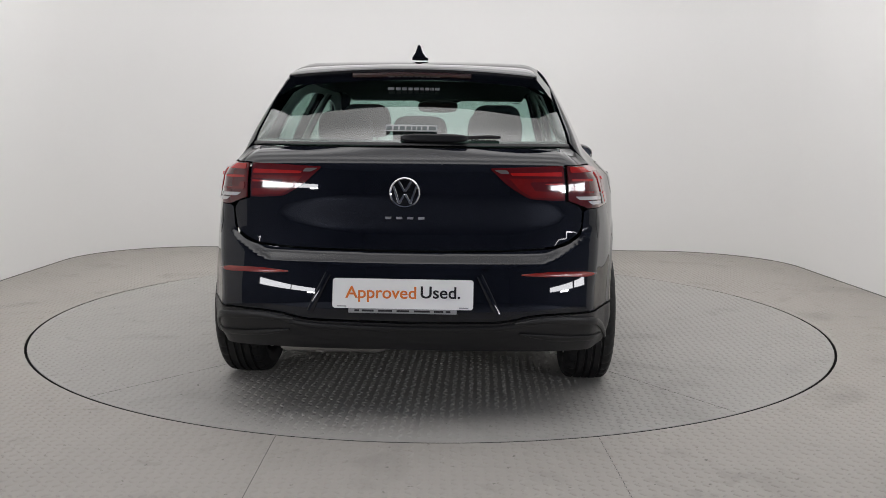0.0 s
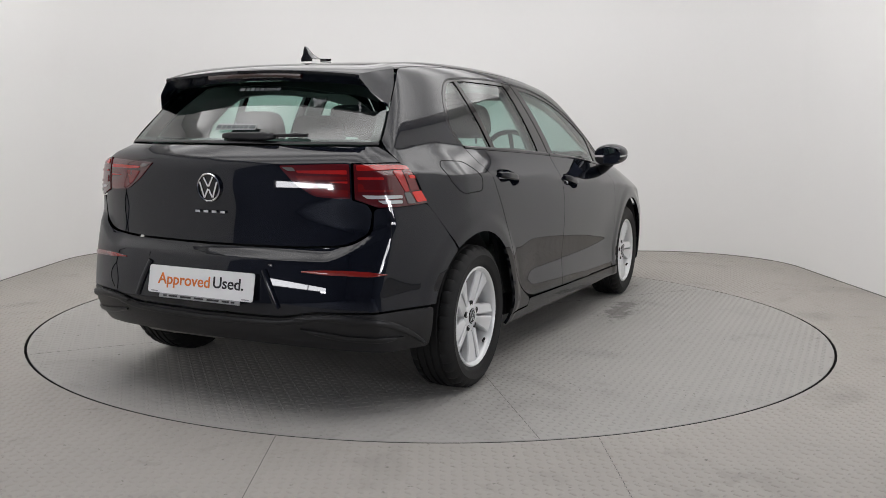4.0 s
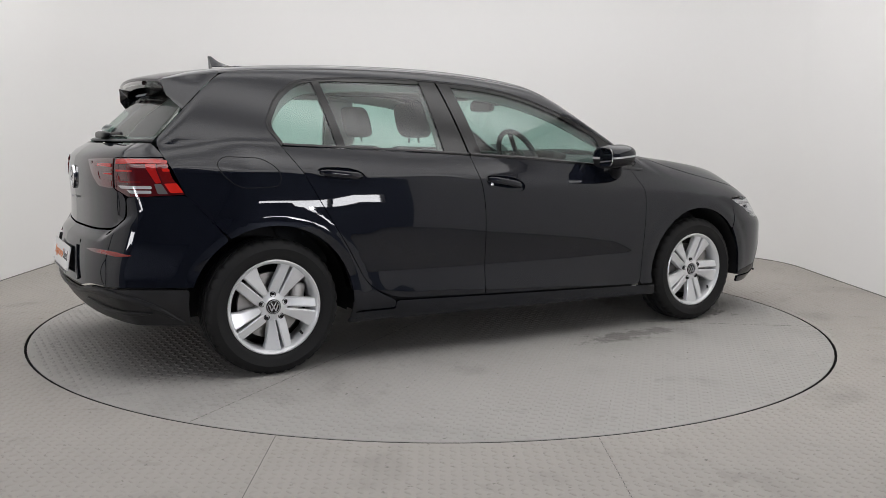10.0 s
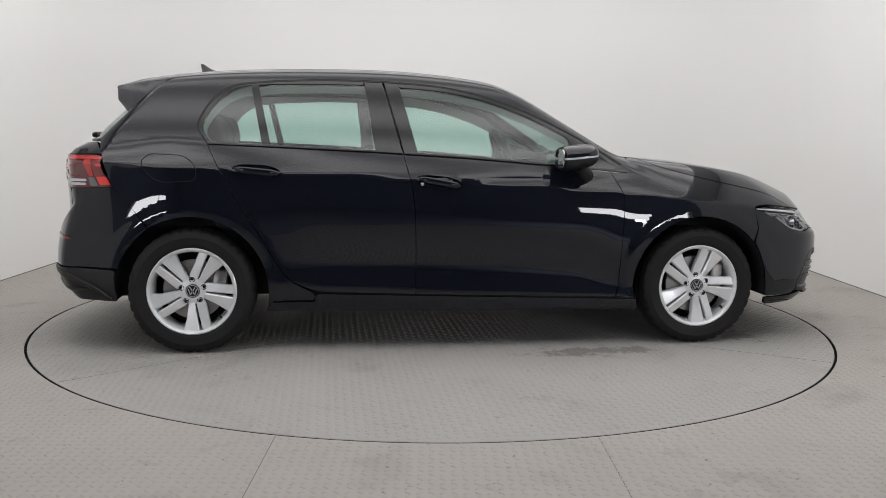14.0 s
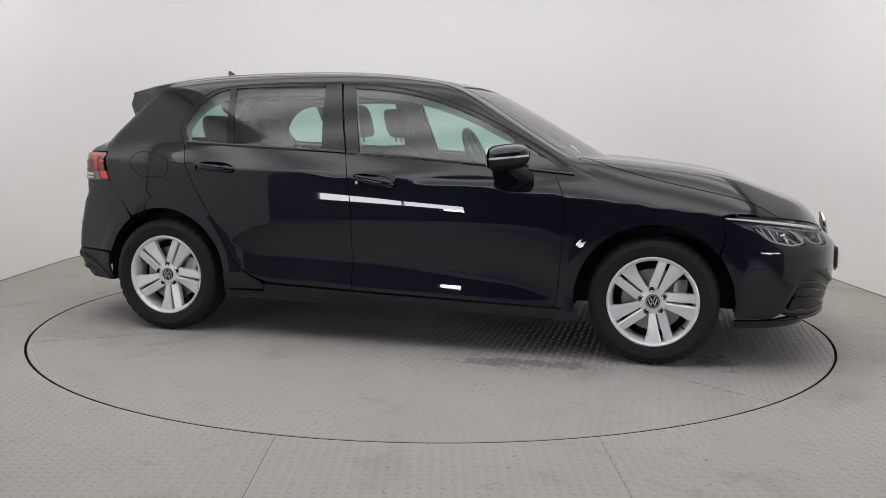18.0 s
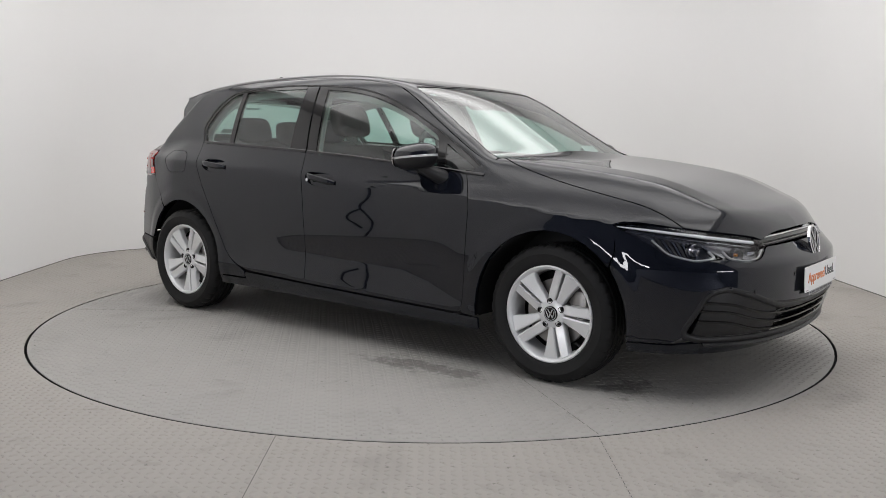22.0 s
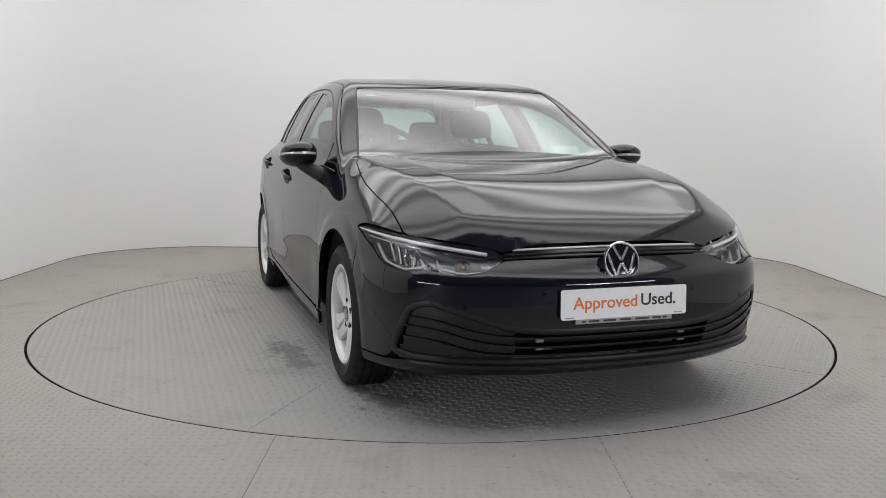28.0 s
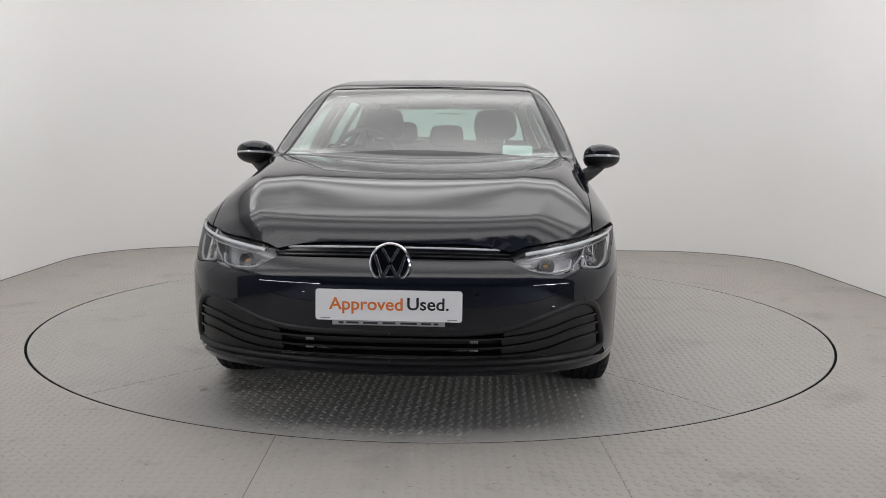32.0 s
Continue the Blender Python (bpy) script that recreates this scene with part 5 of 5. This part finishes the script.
# head lamps
def head_lamp(s):
    uv = front_pts(HL_LOW + HL_TOP)
    bowl = panel("head_lamp", "front", uv, HOUSING, car, s, uv=True, offset=-0.062, thick=0.004, gap=-0.004, step=0.025, label="head lamp with clear lens and light guide strip")
    panel("lens", "front", uv, CLEAR, bowl, s, uv=True, offset=0.0, thick=0.05, gap=0.002, step=0.02)
    # light strip along the upper edge, thin at the tail and wide at the inner end
    ribbon("light_guide", "front", front_pts([(2.915, 0.832, 0.722), (3.0, 0.785, 0.716), (3.12, 0.70, 0.702), (3.27, 0.57, 0.678), (3.355, 0.475, 0.662)]), 0.013, 0.008, GUIDE, bowl, s, -0.012, r=0.05, taper=([0, 0.15, 0.6, 1], [0.35, 0.7, 1, 1]), label="white daytime light strip")
    ribbon("trim_line", "front", front_pts([(2.96, 0.805, 0.700), (3.02, 0.768, 0.695), (3.13, 0.688, 0.684), (3.27, 0.565, 0.662), (3.34, 0.487, 0.648)]), 0.004, 0.006, CHROMED, bowl, s, -0.022, r=0.05)
    # grey light pipes round the foot of each chamber
    ribbon("light_pipe", "front", front_pts([(3.018, 0.772, 0.676), (3.062, 0.744, 0.622), (3.14, 0.692, 0.602), (3.21, 0.642, 0.615), (3.19, 0.655, 0.640)]), 0.009, 0.008, PIPE, bowl, s, -0.020, r=0.02)
    ribbon("light_pipe", "front", front_pts([(3.235, 0.612, 0.640), (3.25, 0.60, 0.612), (3.31, 0.538, 0.600), (3.36, 0.487, 0.608), (3.39, 0.438, 0.636)]), 0.007, 0.008, PIPE, bowl, s, -0.020, r=0.02)
    ribbon("divider", "front", front_pts([(3.155, 0.672, 0.686), (3.18, 0.658, 0.655), (3.235, 0.612, 0.618)]), 0.016, 0.030, DARKCHROME, bowl, s, -0.052, taper=([0, 0.5, 1], [0.5, 1, 0.6]))
    # fluted reflector of the outer chamber
    for k in range(8):
        q = k / 7
        ribbon("reflector_flute", "front", front_pts([(3.030 + 0.115 * q, 0.763 - 0.083 * q, 0.690 - 0.012 * q), (3.068 + 0.085 * q, 0.740 - 0.062 * q, 0.626 - 0.006 * q)]), 0.009, 0.006 + 0.004 * (k % 2), CHROMED if k % 2 else HOUSING2, bowl, s, -0.056)
    # round dishes with their bulbs
    for (x, y, z), rr, bulb in (((3.125, 0.672, 0.652), 0.026, CHROMED), ((3.285, 0.535, 0.638), 0.027, AMBER)):
        q = lift("front", front_pts([(x, y, z)]), -0.050)[0][0]
        m = Matrix.Translation((float(q[0]), float(q[1]) * s, float(q[2]))) @ ROT_FRONT @ pose(0, 0, 0, 0, 26 * s)
        bm = bmesh.new()
        lathe(bm, [(rr * 1.10, -0.004), (rr * 1.10, 0.016), (rr, 0.017), (rr * 0.85, 0.006), (rr * 0.55, -0.003), (0.0001, -0.007)], 28, m)
        dish = part("reflector_dish", bm, HOUSING2 if bulb == AMBER else CHROMED, bowl)
        bm = bmesh.new()
        lathe(bm, [(rr * 0.26, -0.006), (rr * 0.26, 0.006), (rr * 0.18, 0.010), (0.0001, 0.011)], 16, m)
        part("bulb", bm, bulb, dish)
    q = lift("front", front_pts([(3.355, 0.478, 0.634)]), -0.040)[0][0]
    bm = bmesh.new()
    box(bm, 0.040, 0.018, 0.006, Matrix.Translation((float(q[0]), float(q[1]) * s, float(q[2]))) @ ROT_FRONT @ pose(0, 0, 0, 0, 38 * s), 0.002)
    part("reflector_plate", bm, CHROMED, bowl, smooth=False)


for s in both_sides:
    head_lamp(s)
for s in both_sides:
    for y, z in ((0.30, 0.520), (0.60, 0.470)):
        ribbon("parking_sensor", "front", [(to_uv("front", (3.46, y, z))[0] - 0.005, z), (to_uv("front", (3.46, y, z))[0] + 0.005, z)], 0.018, 0.002, GLOSS, front_bumper, s, 0.0)

# door mirrors
def door_mirror(s):
    def shp(q):
        # rounded nose forward, flat glass side to the rear, tapering to the tip
        k = 1 - 0.22 * max(0.0, q.y / 0.105)
        x = q.x * k
        x = max(x, -0.075)
        return Vector((x + 0.012 * q.y / 0.1, q.y, q.z * k + 0.010 * (x / 0.1)))
    cx, cy, cz = 1.905, 0.920, 0.988
    def band(name, v0, v1, material, parent, grow=1.0, label="", nv=8):
        bm = bmesh.new()
        superblob(bm, cx, cy, cz, 0.120 * grow, 0.092 * grow, 0.063 * grow, 0.75, 0.72, v0, v1, 36, nv, shp)
        for v in bm.verts:
            v.co.y *= s
        return part(name, bm, material, parent, label, angle=50)
    lower = band("door_mirror", -85, -3.5, TRIM, car, 1.0, "door mirror with black cap and indicator strip")
    band("cap", 1.5, 88, PAINT, lower, 1.0, "gloss black mirror cap")
    band("indicator", -3.5, 1.5, LAMP_W, lower, 0.985, "clear indicator strip", 2)
    bm = bmesh.new()
    prism(bm, rounded_rect(0.145, 0.090, 0.034), 0.0, 0.003, Matrix.Translation((cx - 0.0755, cy * s, cz - 0.006)) @ ROT_REAR)
    part("mirror_pane", bm, MIRROR, lower, "silvered mirror pane", smooth=False)
    bm = bmesh.new()
    tube(bm, [(1.93, 0.905 * s, 0.945), (1.965, 0.87 * s, 0.915), (1.99, 0.835 * s, 0.895), (2.0, 0.80 * s, 0.885)], [0.034, 0.032, 0.036, 0.04], 12)
    part("foot", bm, TRIM, lower)


for s in both_sides:
    door_mirror(s)

# door handles
def handles(s):
    for x, z, dz in HANDLES:
        door = [o for o in car.children if o.name.startswith("rear_door" if x < 1 else "front_door") and (o.data.vertices[0].co.y * s > 0)][0]
        ring = handle_outline(x, z, dz)

        def sink(p, n):
            a, c = (p[:, 0] - x) / 0.118, (p[:, 2] - z - dz * (p[:, 0] - x) / 0.118) / 0.037
            return p - n * (0.026 * np.clip(1 - a ** 4 - c ** 2, 0, 1) ** 0.6)[:, None]
        cup = panel("handle_cup", "side", ring, PAINT, door, s, uv=True, offset=-0.001, thick=0.01, gap=-0.001, step=0.008, r=0.0, shape=sink, label="gloss black recess behind the handle")
        y0 = float(lift("side", [(x, z)])[0][0][1])
        bm = bmesh.new()
        rows = []
        for k in np.linspace(-1, 1, 21):
            cy, cz = y0 + 0.024 * (1 - k ** 4) - 0.006, z + 0.006 + dz * k
            hh, tt = 0.0165 * (1 - 0.45 * k ** 6), 0.010
            rows.append([bm.verts.new((x + 0.104 * k, (cy + tt * math.copysign(abs(math.cos(u)) ** 0.7, math.cos(u))) * s, cz + hh * math.copysign(abs(math.sin(u)) ** 0.7, math.sin(u)))) for u in np.linspace(0, 2 * math.pi, 14, endpoint=False)])
        for r0, r1 in zip(rows, rows[1:]):
            for i in range(14):
                j = (i + 1) % 14
                bm.faces.new((r0[i], r0[j], r1[j], r1[i]))
        bm.faces.new(rows[0])
        bm.faces.new(rows[-1][::-1])
        part("handle", bm, PAINT, cup, "gloss black bow handle")
        if x > 1 and s < 0:
            bm = bmesh.new()
            lathe(bm, [(0.009, 0.0), (0.009, 0.004), (0.007, 0.005), (0.0001, 0.005)], 16, Matrix.Translation((x - 0.092, (y0 + 0.006) * s, z - 0.002)) @ Matrix.Rotation(radians(90), 4, "X"))
            part("lock", bm, CHROMED, cup)


for s in both_sides:
    handles(s)


# ------------------------------------------------------------------ wheels
def wheel():
    """Wheel round its own axle: the axle is y, the outer face looks to -y."""
    w = new("wheel")
    turn = Matrix.Rotation(radians(90), 4, "X")
    R = WHEEL_R
    bm = bmesh.new()
    side = [(0.212, 0.070), (0.2185, 0.087), (0.225, 0.094), (0.240, 0.099), (0.262, 0.1025), (0.268, 0.1045), (0.272, 0.1020), (0.284, 0.098), (0.295, 0.091), (0.302, 0.084)]
    tread = [(0.3075, 0.074), (0.309, 0.056), (0.303, 0.053), (0.303, 0.047), (0.310, 0.044), (R, 0.021), (0.304, 0.018), (0.304, 0.011), (R, 0.008)]
    prof = side + tread
    prof = prof + [(r, -h) for r, h in prof[::-1]]
    seg = 144
    rows = lathe(bm, prof, seg, turn)
    inv = turn.inverted()
    for i, (r, h) in enumerate(prof):
        if abs(h) > 0.050 and r > 0.292 and abs(h) < 0.092:
            for k in range(0, seg, 4):
                v = rows[i][k]
                q = inv @ v.co
                q.x, q.y = q.x * (1 - 0.0055 / r), q.y * (1 - 0.0055 / r)
                v.co = turn @ q
    part("tyre", bm, RUBBER, w, "black tyre with grooved tread", angle=30)
    bm = bmesh.new()
    lathe(bm, [(0.2175, 0.078), (0.2175, 0.089), (0.212, 0.092), (0.205, 0.088), (0.199, 0.078), (0.193, 0.050), (0.190, -0.085), (0.200, -0.09)], 90, turn)
    lathe(bm, [(0.066, 0.03), (0.066, 0.060), (0.052, 0.066), (0.036, 0.068), (0.034, 0.062), (0.0001, 0.062)], 40, turn)
    rim = part("rim", bm, ALLOY, w, "silver alloy rim with five twin spokes")
    for k in range(5):
        a = 65 + 72 * k
        for o in (-1, 1):
            bm = bmesh.new()
            rot = turn @ Matrix.Rotation(radians(a), 4, "Z")
            out_h = [0.060, 0.068, 0.076, 0.080]
            rs = [0.040, 0.082, 0.150, 0.2045]
            ins = [0.0030, 0.0040, 0.0065, 0.0080]
            outs = [0.030, 0.047, 0.049, 0.050] if o > 0 else [0.026, 0.038, 0.061, 0.086]
            top, edge, bot = [], [], []
            for r, i0, o0, h in zip(rs, ins, outs, out_h):
                q = math.sqrt(max(r * r - o0 * o0, 0.0))
                top.append([bm.verts.new(rot @ Vector((r, o * i0, h - 0.004))), bm.verts.new(rot @ Vector((r, o * (i0 + 0.006), h))), bm.verts.new(rot @ Vector((q, o * (o0 - 0.004), h - 0.008))), bm.verts.new(rot @ Vector((q, o * o0, h - 0.014)))])
                bot.append([bm.verts.new(rot @ Vector((r, o * i0, h - 0.040))), bm.verts.new(rot @ Vector((q, o * o0, h - 0.040)))])
            for j in range(3):
                t0, t1, b0, b1 = top[j], top[j + 1], bot[j], bot[j + 1]
                for c in range(3):
                    bm.faces.new((t0[c], t1[c], t1[c + 1], t0[c + 1]))
                bm.faces.new((b0[0], b1[0], t1[0], t0[0]))
                bm.faces.new((t0[3], t1[3], b1[1], b0[1]))
                bm.faces.new((b0[0], b0[1], b1[1], b1[0]))
            bm.faces.new((top[3][0], top[3][1], top[3][2], top[3][3], bot[3][1], bot[3][0]))
            bm.faces.new((top[0][3], top[0][2], top[0][1], top[0][0], bot[0][0], bot[0][1]))
            part("spoke", bm, ALLOY, rim, angle=25)
        # wheel bolt in its pocket
        bm = bmesh.new()
        b = radians(a + 27)
        m = turn @ Matrix.Translation((0.056 * math.cos(b), 0.056 * math.sin(b), 0))
        lathe(bm, [(0.0135, 0.058), (0.0135, 0.0665), (0.0105, 0.067), (0.0095, 0.060), (0.0085, 0.060), (0.0080, 0.0655), (0.0001, 0.0655)], 18, m)
        part("wheel_bolt", bm, GLOSS, rim)
    cap = badge_cap(turn, w)
    bm = bmesh.new()
    lathe(bm, [(0.150, 0.012), (0.150, -0.010), (0.075, -0.010), (0.075, 0.02), (0.0001, 0.02)], 48, turn)
    lathe(bm, [(0.150, 0.012), (0.080, 0.012), (0.075, 0.026), (0.0001, 0.026)], 48, turn)
    part("brake_disc", bm, STEEL, w, "grey steel brake disc")
    bm = bmesh.new()
    lathe(bm, [(0.188, -0.02), (0.188, -0.055), (0.0001, -0.055)], 48, turn)
    part("backing", bm, DARK, w)
    bm = bmesh.new()
    box(bm, 0.07, 0.07, 0.16, pose(0.125, -0.002, 0.02, 0, 8), 0.015)
    part("brake_caliper", bm, STEEL, w)
    bm = bmesh.new()
    m = turn @ Matrix.Rotation(radians(-45), 4, "Z") @ Matrix.Translation((0.188, 0, 0.068)) @ Matrix.Rotation(radians(-60), 4, "Y")
    lathe(bm, [(0.0055, -0.01), (0.0055, 0.016), (0.004, 0.018), (0.0001, 0.018)], 10, m)
    part("valve", bm, DARK, w)
    return w


def badge_cap(turn, w):
    bm = bmesh.new()
    lathe(bm, [(0.033, 0.060), (0.033, 0.069), (0.030, 0.0705), (0.0285, 0.069), (0.0001, 0.0695)], 36, turn)
    cap = part("centre_cap", bm, GLOSS, w, "black centre cap with silver ring")
    bm = bmesh.new()
    lathe(bm, [(0.0300, 0.0690), (0.0300, 0.0712), (0.0275, 0.0712), (0.0275, 0.0690)], 36, turn)
    for x0, y0, x1, y1 in ((-0.45, 0.7, -0.05, 0.05), (0.45, 0.7, 0.05, 0.05), (-0.75, 0.40, -0.36, -0.7), (0.75, 0.40, 0.36, -0.7), (-0.36, -0.7, -0.05, -0.1), (0.36, -0.7, 0.05, -0.1)):
        r = 0.0275
        dx, dy = (x1 - x0) * r, (y1 - y0) * r
        box(bm, math.hypot(dx, dy), r * 0.16, 0.0012, turn @ pose((x0 + x1) / 2 * r, (y0 + y1) / 2 * r, 0.0702) @ Matrix.Rotation(math.atan2(dy, dx), 4, "Z"))
    part("ring", bm, LETTER, cap)
    return cap


w0 = wheel()
w0.parent = car
w0.matrix_basis = pose(0, -0.757, WHEEL_R)
for x, y, rz, tilt in ((2.62, -0.767, 0, -5), (0, 0.757, 180, 0), (2.62, 0.767, 180, 0)):
    copy_thing(w0, pose(x, y, WHEEL_R, 0, 0, rz) @ pose(0, 0, 0, 0, tilt, 0))

# arch liners and underside
for wx, nm in ((0.0, ARCH_R), (2.62, ARCH_F)):
    for s in both_sides:
        bm = bmesh.new()
        a = [[bm.verts.new((wx + 0.385 * math.cos(radians(t)), y * s, 0.308 + 0.385 * math.sin(radians(t)))) for t in range(-8, 189, 7)] for y in (0.845 if wx > 1 else 0.775, 0.60)]
        for i in range(len(a[0]) - 1):
            bm.faces.new((a[0][i], a[0][i + 1], a[1][i + 1], a[1][i]))
        bm.faces.new(a[1])
        part("arch_liner", bm, DARK, car, "dark felt wheel arch liner")
bm = bmesh.new()
box(bm, 3.75, 1.18, 0.25, pose(1.36, 0, 0.37), 0.03)
box(bm, 1.75, 1.64, 0.12, pose(1.31, 0, 0.29), 0.03)
part("underbody", bm, DARK, car)
bm = bmesh.new()
tube(bm, [(-0.55, 0.35, 0.25), (-0.2, 0.35, 0.27), (0.4, 0.1, 0.24), (1.6, 0.05, 0.22)], 0.03, 10)
box(bm, 0.22, 0.45, 0.13, pose(-0.45, 0.30, 0.28), 0.04)
part("exhaust", bm, STEEL, car, "steel exhaust pipe and silencer under the floor")
# ------------------------------------------------------------------ cabin
def seat(x, y, w, lean_deg, parent_name="front_seat"):
    bm = bmesh.new()
    box(bm, 0.50, w, 0.16, pose(x + 0.28, y, 0.52, 0, -6), 0.05, 3)
    st = part(parent_name, bm, CLOTH, car, "dark grey cloth seat")
    bm = bmesh.new()
    box(bm, 0.13, w, 0.54, pose(x - 0.01, y, 0.765, 0, -lean_deg), 0.055, 3)
    part("backrest", bm, CLOTH, st)
    bm = bmesh.new()
    superblob(bm, x - 0.075, y, 1.168, 0.052, 0.135, 0.092, 0.5, 0.5, nu=28, nv=12, shape=lambda q: Vector((q.x - 0.25 * q.z, q.y * (1 - 0.9 * max(q.z, 0)), q.z)))
    part("head_restraint", bm, CLOTH, st)
    bm = bmesh.new()
    for dy in (-0.055, 0.055):
        tube(bm, [(x - 0.062, y + dy, 1.05), (x - 0.068, y + dy, 1.12)], 0.006, 8)
    part("stalk", bm, CHROME, st)
    return st


for y in (-0.36, 0.36):
    seat(1.03, y, 0.50, 14)
bm = bmesh.new()
box(bm, 0.50, 1.28, 0.18, pose(0.42, 0, 0.55), 0.05, 3)
box(bm, 0.14, 1.28, 0.55, pose(0.10, 0, 0.78, 0, -20), 0.055, 3)
bench = part("rear_bench", bm, CLOTH, car, "dark grey cloth rear bench")
for y, h in ((-0.34, 1.115), (0.0, 1.095), (0.34, 1.115)):
    bm = bmesh.new()
    superblob(bm, 0.07, y, h, 0.055, 0.125, 0.080, 0.5, 0.5, nu=28, nv=12, shape=lambda q: Vector((q.x - 0.2 * q.z, q.y * (1 - 0.9 * max(q.z, 0)), q.z)))
    part("head_restraint", bm, CLOTH, bench)
bm = bmesh.new()
box(bm, 0.52, 1.14, 0.02, pose(-0.26, 0, 0.985), 0.008)
box(bm, 0.50, 1.10, 0.03, pose(-0.26, 0, 0.62), 0.008)
part("parcel_shelf", bm, DASH, car)
bm = bmesh.new()
superblob(bm, 2.02, 0, 0.86, 0.30, 0.69, 0.125, 0.45, 0.35, nu=40, nv=14)
dash = part("dashboard", bm, DASH, car, "black dashboard")
bm = bmesh.new()
box(bm, 0.10, 0.42, 0.05, pose(1.80, -0.37, 0.985, 0, 8), 0.02)
box(bm, 0.03, 0.26, 0.14, pose(1.74, 0.0, 0.93, 0, -12), 0.01)
part("instrument_hood", bm, DASH, dash)
bm = bmesh.new()
m = Matrix.Translation((1.66, -0.37, 0.955)) @ Matrix.Rotation(radians(66), 4, "Y")
ring = [m @ Vector((0.18 * math.cos(2 * math.pi * k / 40), 0.18 * math.sin(2 * math.pi * k / 40), 0)) for k in range(41)]
tube(bm, ring, 0.015, 10, False)
for a in (0, 90, 180):
    c, sn = math.cos(radians(a + 180)), math.sin(radians(a + 180))
    tube(bm, [m @ Vector((0.03 * sn, 0.03 * c, 0)), m @ Vector((0.178 * sn, 0.178 * c, 0))], 0.014, 8)
lathe(bm, [(0.06, -0.02), (0.065, 0.0), (0.055, 0.02), (0.0001, 0.025)], 24, m)
part("steering_wheel", bm, DASH, car)
bm = bmesh.new()
superblob(bm, 1.64, 0, 1.275, 0.022, 0.125, 0.038, 0.6, 0.6)
tube(bm, [(1.645, 0, 1.295), (1.655, 0, 1.322)], 0.012, 8)
part("inner_mirror", bm, DASH, car)
bm = bmesh.new()
prism(bm, rounded_rect(0.15, 0.075, 0.004), 0, 0.001, Matrix.Translation((2.095, 0.475, 1.018)) @ ROT_FRONT @ pose(0, 0, 0, -50))
part("paper_card", bm, PAPER, screen, "white paper card behind the windscreen", smooth=False)
bm = bmesh.new()
box(bm, 0.05, 0.012, 0.001, Matrix.Translation((1.675, -0.49, 1.300)) @ ROT_FRONT @ pose(0, 0, 0, -60))
part("window_sticker", bm, PAPER, screen, "small white sticker", smooth=False)


def motions():
    rows = []
    for t, a in TURN:
        rot = Matrix.Rotation(radians(a), 4, "Z")
        rows.append((t, rot))
    walk(table, rows)
    walk(car, [(t, rot @ Matrix.Translation((-PIVOT_X, 0, 0))) for t, rot in rows])


motions()
